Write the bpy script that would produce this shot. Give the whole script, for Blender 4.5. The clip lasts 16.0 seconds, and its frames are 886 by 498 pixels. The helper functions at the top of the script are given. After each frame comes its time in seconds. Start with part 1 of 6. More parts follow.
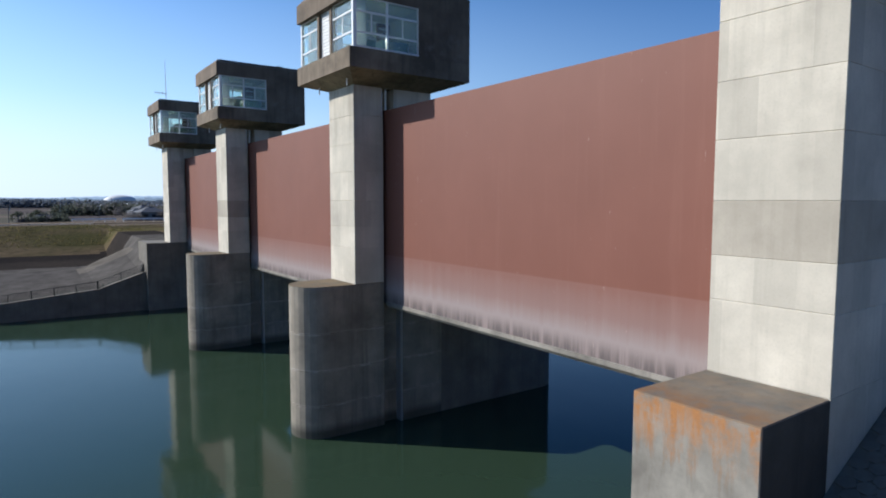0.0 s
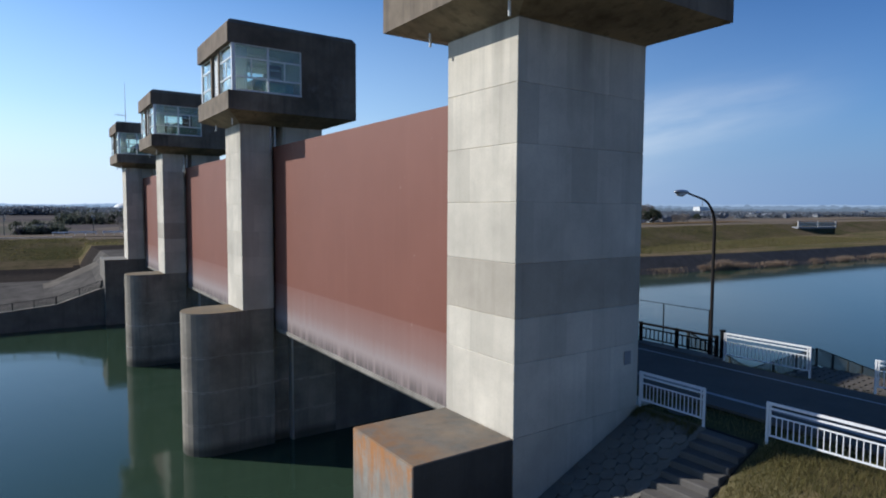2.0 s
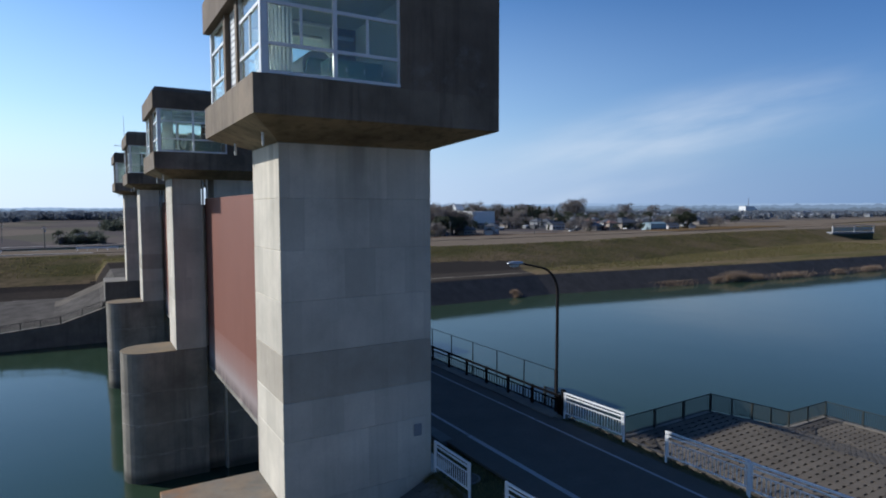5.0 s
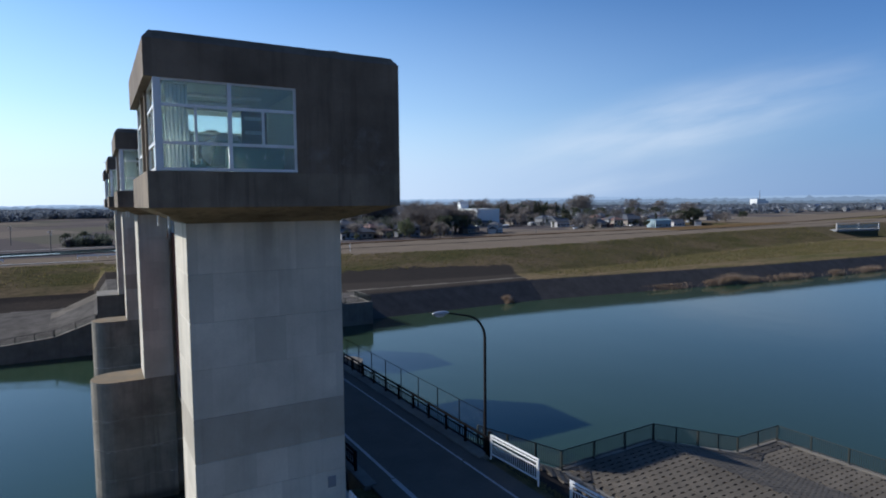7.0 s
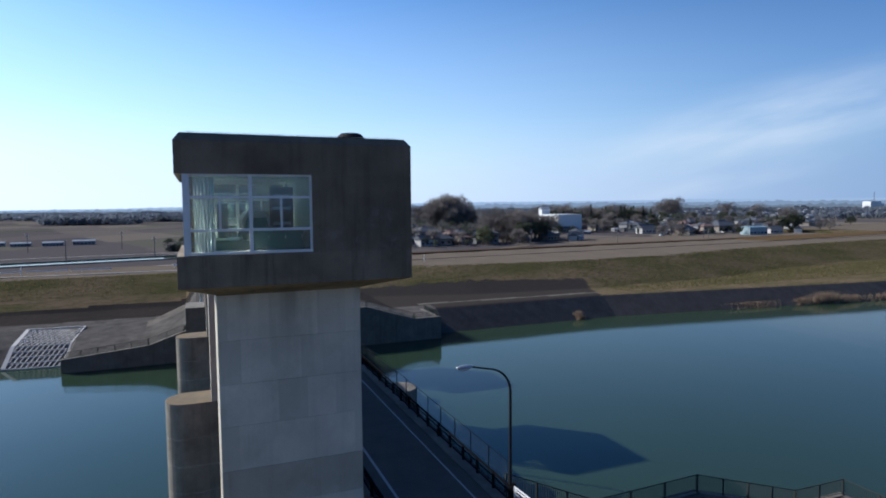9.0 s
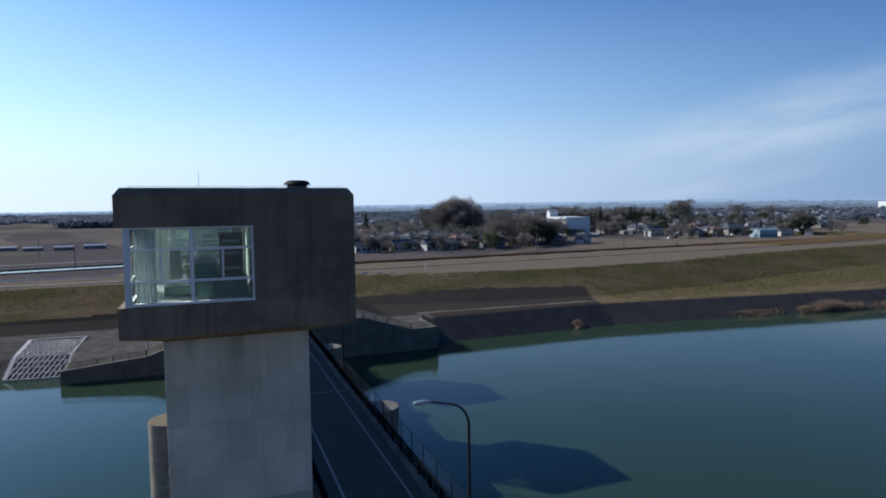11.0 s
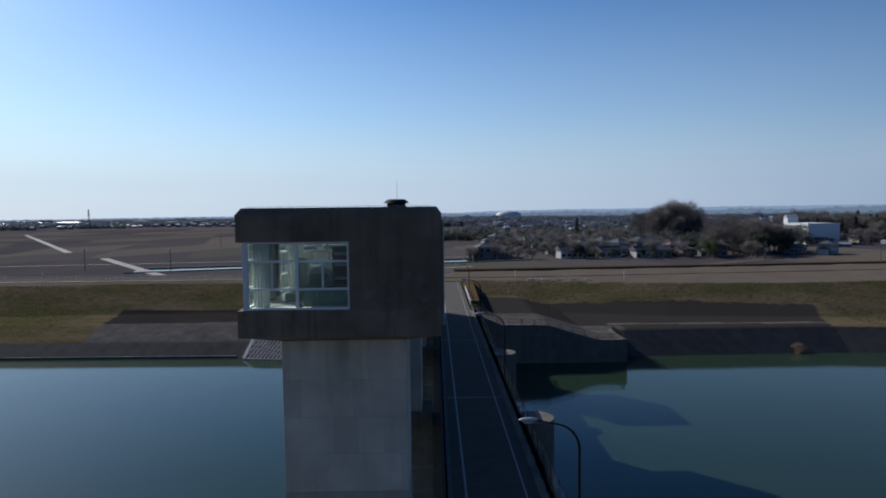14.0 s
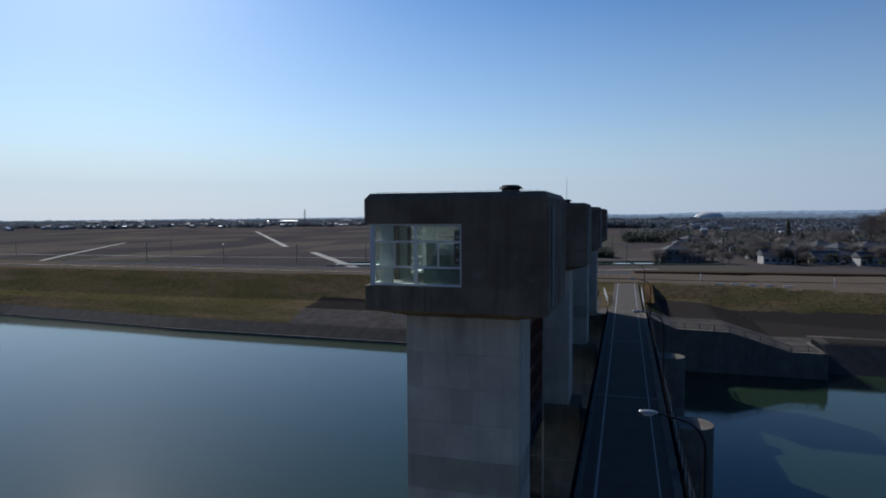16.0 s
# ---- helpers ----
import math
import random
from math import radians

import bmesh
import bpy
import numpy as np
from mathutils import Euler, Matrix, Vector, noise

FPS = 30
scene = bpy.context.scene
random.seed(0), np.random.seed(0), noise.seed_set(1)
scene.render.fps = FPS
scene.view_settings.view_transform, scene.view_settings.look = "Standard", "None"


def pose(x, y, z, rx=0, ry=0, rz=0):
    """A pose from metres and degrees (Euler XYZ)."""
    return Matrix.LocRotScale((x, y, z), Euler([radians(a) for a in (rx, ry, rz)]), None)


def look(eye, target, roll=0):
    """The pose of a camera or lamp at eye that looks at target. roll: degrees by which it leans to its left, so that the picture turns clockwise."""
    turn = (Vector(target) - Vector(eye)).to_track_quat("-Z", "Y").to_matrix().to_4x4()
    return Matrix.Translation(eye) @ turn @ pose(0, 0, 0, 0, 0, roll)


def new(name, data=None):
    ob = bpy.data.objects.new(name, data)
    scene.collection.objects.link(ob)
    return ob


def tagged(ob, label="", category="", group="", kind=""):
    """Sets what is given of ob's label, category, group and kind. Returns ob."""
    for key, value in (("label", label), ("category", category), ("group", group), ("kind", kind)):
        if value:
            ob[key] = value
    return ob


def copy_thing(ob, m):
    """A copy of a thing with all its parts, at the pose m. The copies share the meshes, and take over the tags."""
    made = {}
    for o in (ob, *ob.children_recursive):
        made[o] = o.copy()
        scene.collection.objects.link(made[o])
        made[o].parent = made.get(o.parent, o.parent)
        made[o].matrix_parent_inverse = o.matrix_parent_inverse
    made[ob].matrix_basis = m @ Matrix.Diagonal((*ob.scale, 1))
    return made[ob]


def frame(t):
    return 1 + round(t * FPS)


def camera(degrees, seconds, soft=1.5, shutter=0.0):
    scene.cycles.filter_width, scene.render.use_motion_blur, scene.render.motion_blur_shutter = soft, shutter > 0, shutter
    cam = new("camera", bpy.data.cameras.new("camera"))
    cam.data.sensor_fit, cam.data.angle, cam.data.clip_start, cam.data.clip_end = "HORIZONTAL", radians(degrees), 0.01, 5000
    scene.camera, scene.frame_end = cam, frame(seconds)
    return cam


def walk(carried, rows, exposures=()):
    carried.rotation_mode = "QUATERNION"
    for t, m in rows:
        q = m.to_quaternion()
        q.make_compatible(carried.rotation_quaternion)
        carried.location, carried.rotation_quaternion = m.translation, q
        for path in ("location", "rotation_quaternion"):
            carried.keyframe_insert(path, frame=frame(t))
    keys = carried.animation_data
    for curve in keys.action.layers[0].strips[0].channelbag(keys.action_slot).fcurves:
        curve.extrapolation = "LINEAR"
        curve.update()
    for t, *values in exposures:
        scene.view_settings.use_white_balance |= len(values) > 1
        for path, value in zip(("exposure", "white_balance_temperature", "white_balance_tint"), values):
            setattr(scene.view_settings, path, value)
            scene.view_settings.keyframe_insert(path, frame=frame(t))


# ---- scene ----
cam = camera(72.1, 16.0, soft=1.9)
PATH = [
    (0, (0.681, -0.536, 13.619), (1.834, 1.090, 13.463), 0.1),
    (0.5, (2.090, -2.175, 13.862), (3.231, -0.539, 13.718), 0.4),
    (1, (3.398, -3.734, 14.294), (4.536, -2.096, 14.154), 0.4),
    (1.5, (4.711, -5.287, 14.742), (5.846, -3.646, 14.608), 0.4),
    (2, (6.053, -6.742, 15.168), (7.184, -5.097, 15.037), 0.3),
    (2.5, (7.310, -8.072, 15.583), (8.436, -6.425, 15.453), 0.2),
    (3, (8.421, -9.219, 16.091), (9.537, -7.565, 15.960), -0.0),
    (3.5, (9.419, -10.278, 16.624), (10.495, -8.597, 16.496), -0.1),
    (4, (10.344, -11.239, 17.225), (11.363, -9.523, 17.093), -0.2),
    (4.5, (11.160, -12.151, 17.732), (12.180, -10.436, 17.604), -0.1),
    (7, (14.628, -15.915, 20.994), (15.619, -14.184, 20.846), -0.5),
    (7.5, (15.247, -16.487, 21.576), (16.180, -14.724, 21.438), -0.5),
    (8, (15.811, -17.059, 22.273), (16.624, -15.237, 22.135), -0.4),
    (8.5, (16.285, -17.518, 23.001), (17.048, -15.675, 22.859), -0.3),
    (9, (16.733, -17.895, 23.635), (17.478, -16.044, 23.496), -0.5),
    (11.5, (19.816, -19.327, 25.537), (20.519, -17.459, 25.401), -0.8),
    (12, (20.573, -19.570, 25.599), (21.248, -17.693, 25.465), -1.0),
    (12.5, (21.414, -19.805, 25.685), (21.974, -17.889, 25.555), -0.9),
    (13, (22.253, -19.967, 25.771), (22.618, -18.004, 25.648), -0.6),
    (13.5, (23.101, -20.121, 25.831), (23.297, -18.134, 25.713), -0.4),
    (14, (23.993, -20.302, 25.873), (24.020, -18.306, 25.757), -0.6),
    (14.5, (24.847, -20.483, 25.833), (24.697, -18.492, 25.718), -0.6),
    (15, (25.650, -20.716, 25.672), (25.346, -18.743, 25.564), -0.5),
    (15.5, (26.462, -20.946, 25.446), (26.023, -18.997, 25.341), -0.5),
    (16, (27.293, -21.193, 25.144), (26.719, -19.280, 25.036), -0.3),
]
EXPOSURES = [(0.0, 0.86, 6000, 10), (1.5, 0.76, 5980, 10), (4.5, 0.68, 5950, 10), (9.0, 0.85, 5900, 10), (12.0, 0.50, 5950, 10), (16.0, 0.0, 6000, 10)]
walk(cam, [(t, look(eye, target, roll)) for t, eye, target, roll in PATH], EXPOSURES)

# ---- light ----
SUN_DIR = Vector((-3.42, 3.22, 2.90)).normalized()
ELEV = math.asin(SUN_DIR.z)
AZIM = math.atan2(SUN_DIR.x, SUN_DIR.y)          # clockwise from +y

world = bpy.data.worlds.new("world")
scene.world = world
world.use_nodes = True
wn, wl = world.node_tree.nodes, world.node_tree.links
sky = wn.new("ShaderNodeTexSky")
sky.sky_type = "NISHITA"
sky.sun_disc = False
sky.sun_elevation, sky.sun_rotation = ELEV, AZIM
sky.altitude, sky.air_density, sky.dust_density, sky.ozone_density = 0, 1.0, 0.35, 3.0
wcoord = wn.new("ShaderNodeTexCoord")
wsep = wn.new("ShaderNodeSeparateXYZ")
wl.new(wcoord.outputs["Generated"], wsep.inputs[0])
wgam = wn.new("ShaderNodeGamma")
wgam.inputs["Gamma"].default_value = 1.32
wsat = wn.new("ShaderNodeHueSaturation")
wsat.inputs["Saturation"].default_value = 1.14
wl.new(sky.outputs["Color"], wsat.inputs["Color"])
wtint = wn.new("ShaderNodeMix")
wtint.data_type, wtint.blend_type = "RGBA", "MULTIPLY"
wtint.inputs["Factor"].default_value = 1.0
wtint.inputs["B"].default_value = (1.0, 1.02, 0.99, 1)
wl.new(wsat.outputs["Color"], wtint.inputs["A"])
wl.new(wtint.outputs["Result"], wgam.inputs["Color"])
# pale haze low over the horizon, all the way round
whaze = wn.new("ShaderNodeValToRGB")
he = whaze.color_ramp.elements
he[0].position, he[0].color = 0.0, (0.94, 0.94, 0.94, 1)
he[1].position, he[1].color = 0.36, (0, 0, 0, 1)
for at_z, amount in ((0.05, 0.90), (0.15, 0.45)):
    stop = he.new(at_z)
    stop.color = (amount, amount, amount, 1)
wl.new(wsep.outputs["Z"], whaze.inputs["Fac"])
wmix = wn.new("ShaderNodeMix")
wmix.data_type = "RGBA"
# the haze glows more towards the sun than away from it
whd = wn.new("ShaderNodeVectorMath")
whd.operation = "DOT_PRODUCT"
whd.inputs[1].default_value = Vector((SUN_DIR.x, SUN_DIR.y, 0)).normalized()
wl.new(wcoord.outputs["Generated"], whd.inputs[0])
whr = wn.new("ShaderNodeMapRange")
whr.inputs["From Min"].default_value, whr.inputs["From Max"].default_value = -0.6, 1.0
wl.new(whd.outputs["Value"], whr.inputs["Value"])
whc = wn.new("ShaderNodeMix")
whc.data_type = "RGBA"
whc.inputs["A"].default_value, whc.inputs["B"].default_value = (4.9, 6.3, 8.7, 1), (10.6, 12.2, 13.9, 1)
whp = wn.new("ShaderNodeMath")
whp.operation = "POWER"
whp.inputs[1].default_value = 1.6
wl.new(whr.outputs["Result"], whp.inputs[0])
wl.new(whp.outputs[0], whc.inputs["Factor"])
wl.new(whc.outputs["Result"], wmix.inputs["B"])
wl.new(whaze.outputs["Color"], wmix.inputs["Factor"])
wl.new(wgam.outputs["Color"], wmix.inputs["A"])
# one long thin cirrus streak
C_MID = Vector((0.765, 0.637, 0.105)).normalized()
C_LONG = Vector((0.613, -0.768, 0.185)).normalized()
C_WIDE = C_LONG.cross(C_MID).normalized()
if C_WIDE.z < 0:
    C_WIDE = -C_WIDE


def along(axis):
    n = wn.new("ShaderNodeVectorMath")
    n.operation = "DOT_PRODUCT"
    n.inputs[1].default_value = axis
    wl.new(wcoord.outputs["Generated"], n.inputs[0])
    return n.outputs["Value"]


def wmath(op, a, b):
    n = wn.new("ShaderNodeMath")
    n.operation = op
    for k, v in enumerate((a, b)):
        if isinstance(v, bpy.types.NodeSocket):
            wl.new(v, n.inputs[k])
        else:
            n.inputs[k].default_value = v
    return n.outputs[0]


def wsoft(v, half):
    n = wn.new("ShaderNodeMapRange")
    n.interpolation_type = "SMOOTHSTEP"
    n.inputs["From Min"].default_value, n.inputs["From Max"].default_value = half, 0.0
    wl.new(wmath("ABSOLUTE", v, 0.0), n.inputs["Value"])
    return n.outputs["Result"]


c_u, c_v = along(C_LONG), along(C_WIDE)
wcomb = wn.new("ShaderNodeCombineXYZ")
wl.new(wmath("MULTIPLY", c_u, 5.0), wcomb.inputs[0])
wl.new(wmath("MULTIPLY", c_v, 24.0), wcomb.inputs[1])
wnoise = wn.new("ShaderNodeTexNoise")
wnoise.inputs["Scale"].default_value, wnoise.inputs["Detail"].default_value = 1.0, 8
wl.new(wcomb.outputs[0], wnoise.inputs["Vector"])
wramp = wn.new("ShaderNodeValToRGB")
wramp.color_ramp.elements[0].position, wramp.color_ramp.elements[1].position = 0.25, 0.75
wl.new(wnoise.outputs["Fac"], wramp.inputs["Fac"])
front = wmath("GREATER_THAN", along(C_MID), 0.0)
upper = wmath("MULTIPLY", wsoft(c_u, 0.36), wsoft(wmath("SUBTRACT", c_v, 0.012), 0.075))
lower = wmath("MULTIPLY", wsoft(wmath("ADD", c_u, 0.10), 0.24), wsoft(wmath("ADD", c_v, 0.060), 0.022))
streak = wmath("MULTIPLY", wmath("ADD", upper, wmath("MULTIPLY", lower, 0.6)), front)
wmul_out = wmath("MULTIPLY", wmath("MULTIPLY", streak, wramp.outputs["Color"]), 0.68)
wcl = wn.new("ShaderNodeMix")
wcl.data_type = "RGBA"
wcl.inputs["B"].default_value = (9.4, 9.9, 10.4, 1)
wl.new(wmul_out, wcl.inputs["Factor"])
# the sky deepens away from the sun
wfall = wn.new("ShaderNodeMapRange")
wfall.interpolation_type = "SMOOTHSTEP"
wfall.inputs["From Min"].default_value, wfall.inputs["From Max"].default_value = -0.6, 0.4
wl.new(whd.outputs["Value"], wfall.inputs["Value"])
wshade = wn.new("ShaderNodeMix")
wshade.data_type = "RGBA"
wshade.inputs["A"].default_value, wshade.inputs["B"].default_value = (0.46, 0.58, 0.72, 1), (1, 1, 1, 1)
wl.new(wfall.outputs["Result"], wshade.inputs["Factor"])
wdeep = wn.new("ShaderNodeVectorMath")
wdeep.operation = "MULTIPLY"
wl.new(wmix.outputs["Result"], wdeep.inputs[0])
wl.new(wshade.outputs["Result"], wdeep.inputs[1])
wl.new(wdeep.outputs["Vector"], wcl.inputs["A"])
wl.new(wcl.outputs["Result"], wn["Background"].inputs["Color"])
wn["Background"].inputs["Strength"].default_value = 0.050

sun = new("sun", bpy.data.lights.new("sun", "SUN"))
sun.data.energy, sun.data.angle, sun.data.color = 3.6, radians(0.55), (1.0, 0.93, 0.82)
sun.matrix_world = look((0, 0, 0), -SUN_DIR) @ pose(0, 0, 0)
sun.location = SUN_DIR * 200


# ---- materials ----
def nodes_of(name, rough=0.8, metal=0.0, spec=0.5):
    m = bpy.data.materials.new(name)
    m.use_nodes = True
    nt = m.node_tree
    b = nt.nodes["Principled BSDF"]
    b.inputs["Roughness"].default_value, b.inputs["Metallic"].default_value = rough, metal
    b.inputs["Specular IOR Level"].default_value = spec
    return m, nt, b


def add(nt, kind, **inputs):
    n = nt.nodes.new(kind)
    for k, v in inputs.items():
        n.inputs[k.replace("_", " ")].default_value = v
    return n


def coords(nt, scale=(1, 1, 1), world_space=False):
    c = nt.nodes.new("ShaderNodeNewGeometry" if world_space else "ShaderNodeTexCoord")
    mp = add(nt, "ShaderNodeMapping", Scale=scale)
    nt.links.new(c.outputs["Position" if world_space else "Object"], mp.inputs["Vector"])
    return mp.outputs["Vector"]


def noise_tex(nt, vec, scale, detail=5, rough=0.55):
    n = add(nt, "ShaderNodeTexNoise", Scale=scale, Detail=detail, Roughness=rough)
    nt.links.new(vec, n.inputs["Vector"])
    return n.outputs["Fac"]


def ramp(nt, fac, stops):
    r = nt.nodes.new("ShaderNodeValToRGB")
    e = r.color_ramp.elements
    while len(e) < len(stops):
        e.new(0.5)
    for el, (p, c) in zip(e, stops):
        el.position, el.color = p, (c, c, c, 1) if isinstance(c, (int, float)) else (*c, 1)
    nt.links.new(fac, r.inputs["Fac"])
    return r.outputs["Color"]


def mix(nt, a, b, fac, mode="MIX"):
    m = nt.nodes.new("ShaderNodeMix")
    m.data_type, m.blend_type = "RGBA", mode
    for key, v in (("A", a), ("B", b), ("Factor", fac)):
        s = [i for i in m.inputs if i.name == key and i.enabled and (i.type == "RGBA" or key == "Factor" and i.type == "VALUE")][0]
        if isinstance(v, bpy.types.NodeSocket):
            nt.links.new(v, s)
        elif key == "Factor":
            s.default_value = v
        else:
            s.default_value = (*v, 1)
    return [o for o in m.outputs if o.type == "RGBA"][0]


def bump(nt, b, height, strength=0.3, distance=0.02):
    n = add(nt, "ShaderNodeBump", Strength=strength, Distance=distance)
    nt.links.new(height, n.inputs["Height"])
    nt.links.new(n.outputs["Normal"], b.inputs["Normal"])


def math_node(nt, op, a, b=0.0):
    n = nt.nodes.new("ShaderNodeMath")
    n.operation = op
    for i, v in enumerate((a, b)):
        if isinstance(v, bpy.types.NodeSocket):
            nt.links.new(v, n.inputs[i])
        else:
            n.inputs[i].default_value = v
    return n.outputs[0]


def plain(name, colour, rough=0.7, metal=0.0, vary=0.18, scale=3.0, spec=0.5, bumpy=0.12):
    m, nt, b = nodes_of(name, rough, metal, spec)
    v = coords(nt, world_space=True)
    big, fine = noise_tex(nt, v, scale, 4), noise_tex(nt, v, scale * 9, 5)
    dark = tuple(c * (1 - vary) for c in colour)
    lite = tuple(min(1, c * (1 + vary)) for c in colour)
    c = mix(nt, dark, lite, big)
    c = mix(nt, c, tuple(k * 0.8 for k in colour), ramp(nt, fine, [(0.45, 0), (0.75, 0.5)]))
    nt.links.new(c, b.inputs["Base Color"])
    bump(nt, b, fine, bumpy, 0.01)
    return m


def concrete(name, colour, streak=0.5, blotch=0.35, random_tone=0.0, rough=0.88, streak_colour=None, bump_d=0.012, boards=0.3, soot=0.0):
    """Board-cast concrete: broad stains, vertical runs, pores."""
    m, nt, b = nodes_of(name, rough, 0, 0.3)
    v = coords(nt, world_space=True)
    vs = coords(nt, (1.6, 1.6, 0.10), True)
    big = noise_tex(nt, v, 0.45, 5, 0.6)
    runs = noise_tex(nt, vs, 1.5, 6, 0.65)
    fine = noise_tex(nt, v, 14, 6, 0.7)
    lite, dark = tuple(min(1, k * (1 + blotch * 0.4)) for k in colour), tuple(k * (1 - blotch) for k in colour)
    c = mix(nt, lite, dark, ramp(nt, big, [(0.35, 0), (0.7, 1)]))
    info = nt.nodes.new("ShaderNodeObjectInfo")
    sep = nt.nodes.new("ShaderNodeSeparateXYZ")
    nt.links.new(v, sep.inputs[0])
    across = math_node(nt, "ADD", math_node(nt, "ADD", sep.outputs["X"], sep.outputs["Y"]), math_node(nt, "MULTIPLY", info.outputs["Random"], 1.1))
    column = math_node(nt, "FLOOR", math_node(nt, "DIVIDE", across, 1.12))
    board = nt.nodes.new("ShaderNodeTexWhiteNoise")
    board.noise_dimensions = "1D"
    nt.links.new(math_node(nt, "ADD", column, math_node(nt, "MULTIPLY", info.outputs["Random"], 57.0)), board.inputs["W"])
    c = mix(nt, c, tuple(k * 0.66 for k in colour), math_node(nt, "MULTIPLY", board.outputs["Value"], boards))
    if soot:
        broad = noise_tex(nt, coords(nt, (0.75, 0.75, 0.06), True), 1.5, 4, 0.5)
        wet = math_node(nt, "MULTIPLY", ramp(nt, math_node(nt, "DIVIDE", math_node(nt, "SUBTRACT", sep.outputs["Z"], soot), 5.0), [(0.0, 0), (1.0, 1)]), ramp(nt, broad, [(0.50, 0), (0.66, 0.55)]))
        c = mix(nt, c, tuple(k * 0.32 for k in colour), wet)
    sc = streak_colour or tuple(k * 0.45 for k in colour)
    c = mix(nt, c, sc, ramp(nt, runs, [(0.50, 0), (0.78, streak)]))
    c = mix(nt, c, tuple(k * 0.6 for k in colour), ramp(nt, fine, [(0.5, 0), (0.85, 0.45)]))
    if random_tone:
        tone = ramp(nt, info.outputs["Random"], [(0, 1 - random_tone), (1, 1.0)])
        c = mix(nt, c, tone, 1.0, "MULTIPLY")
    nt.links.new(c, b.inputs["Base Color"])
    bump(nt, b, fine, 0.35, bump_d)
    return m


def tide_lines(m, levels, colour):
    """Pale lime lines where casting joints weep, broken up along their length."""
    nt = m.node_tree
    b = nt.nodes["Principled BSDF"]
    old = b.inputs["Base Color"].links[0].from_socket
    v = coords(nt, world_space=True)
    sep = nt.nodes.new("ShaderNodeSeparateXYZ")
    nt.links.new(v, sep.inputs[0])
    wob = noise_tex(nt, v, 1.4, 4)
    z = math_node(nt, "ADD", sep.outputs["Z"], math_node(nt, "MULTIPLY", math_node(nt, "SUBTRACT", wob, 0.5), 0.22))
    c = old
    for lv, amt in levels:
        d = math_node(nt, "ABSOLUTE", math_node(nt, "SUBTRACT", z, lv))
        line = ramp(nt, d, [(0.0, amt), (0.09, 0.0)])
        c = mix(nt, c, colour, math_node(nt, "MULTIPLY", line, ramp(nt, wob, [(0.35, 0.2), (0.6, 1.0)])))
    low = ramp(nt, sep.outputs["Z"], [(0.0, 0.75), (0.5, 0.0)])
    c = mix(nt, c, (0.028, 0.030, 0.022), low)
    nt.links.new(c, b.inputs["Base Color"])


def top_growth(m, c1, c2, amount):
    """Lichen and dirt lying on level tops."""
    nt = m.node_tree
    b = nt.nodes["Principled BSDF"]
    old = b.inputs["Base Color"].links[0].from_socket
    g = nt.nodes.new("ShaderNodeNewGeometry")
    sep = nt.nodes.new("ShaderNodeSeparateXYZ")
    nt.links.new(g.outputs["True Normal"], sep.inputs[0])
    v = coords(nt, world_space=True)
    n = noise_tex(nt, v, 1.1, 6, 0.65)
    up = math_node(nt, "MULTIPLY", math_node(nt, "GREATER_THAN", sep.outputs["Z"], 0.7), amount)
    nt.links.new(mix(nt, old, mix(nt, c1, c2, ramp(nt, n, [(0.35, 0), (0.65, 1)])), up), b.inputs["Base Color"])


def pale_patch(m, x, z, radius):
    """A flaking pale patch low on the house wall."""
    nt = m.node_tree
    b = nt.nodes["Principled BSDF"]
    old = b.inputs["Base Color"].links[0].from_socket
    v = coords(nt)
    sep = nt.nodes.new("ShaderNodeSeparateXYZ")
    nt.links.new(v, sep.inputs[0])
    dx, dz = math_node(nt, "SUBTRACT", sep.outputs["X"], x), math_node(nt, "MULTIPLY", math_node(nt, "SUBTRACT", sep.outputs["Z"], z), 1.8)
    d = math_node(nt, "SQRT", math_node(nt, "ADD", math_node(nt, "MULTIPLY", dx, dx), math_node(nt, "MULTIPLY", dz, dz)))
    n = noise_tex(nt, v, 2.4, 6, 0.75)
    k = math_node(nt, "MULTIPLY", ramp(nt, math_node(nt, "DIVIDE", d, radius), [(0.35, 1), (1.0, 0)]), ramp(nt, n, [(0.46, 0), (0.66, 0.38)]))
    nt.links.new(mix(nt, old, (0.24, 0.22, 0.20), k), b.inputs["Base Color"])


M = {}
M["pier"] = concrete("pier_concrete", (0.575, 0.527, 0.437), 0.32, 0.26, 0.12, boards=0.5, soot=15.6)
M["pier_dark"] = concrete("darker_pier_concrete", (0.405, 0.363, 0.295), 0.40, 0.24)
M["pier_low"] = concrete("pier_base_concrete", (0.262, 0.232, 0.188), 0.9, 0.5)
tide_lines(M["pier_low"], [(1.6, 0.6), (3.7, 0.95), (5.9, 0.5)], (0.50, 0.48, 0.43))
top_growth(M["pier_low"], (0.15, 0.098, 0.042), (0.085, 0.070, 0.046), 0.8)
M["tail"] = concrete("pier_tail_concrete", (0.165, 0.150, 0.128), 0.6, 0.4)
M["paving"] = concrete("paving_concrete", (0.115, 0.098, 0.078), 0.2, 0.35, 0.25)
M["house"] = concrete("house_concrete", (0.165, 0.126, 0.091), 0.85, 0.50)
M["house_slab"] = concrete("house_slab_concrete", (0.190, 0.150, 0.108), 0.95, 0.55, streak_colour=(0.045, 0.038, 0.03))
# paler and warmer than the slab: bounced light in the colour, streaks are dirt
M["flare"] = concrete("bounce_warmed_flare_concrete", (0.27, 0.22, 0.145), 0.9, 0.6, streak_colour=(0.07, 0.055, 0.035))
pale_patch(M["house"], 22.9, 23.2, 1.0)
pale_patch(M["house"], 21.6, 22.5, 1.1)
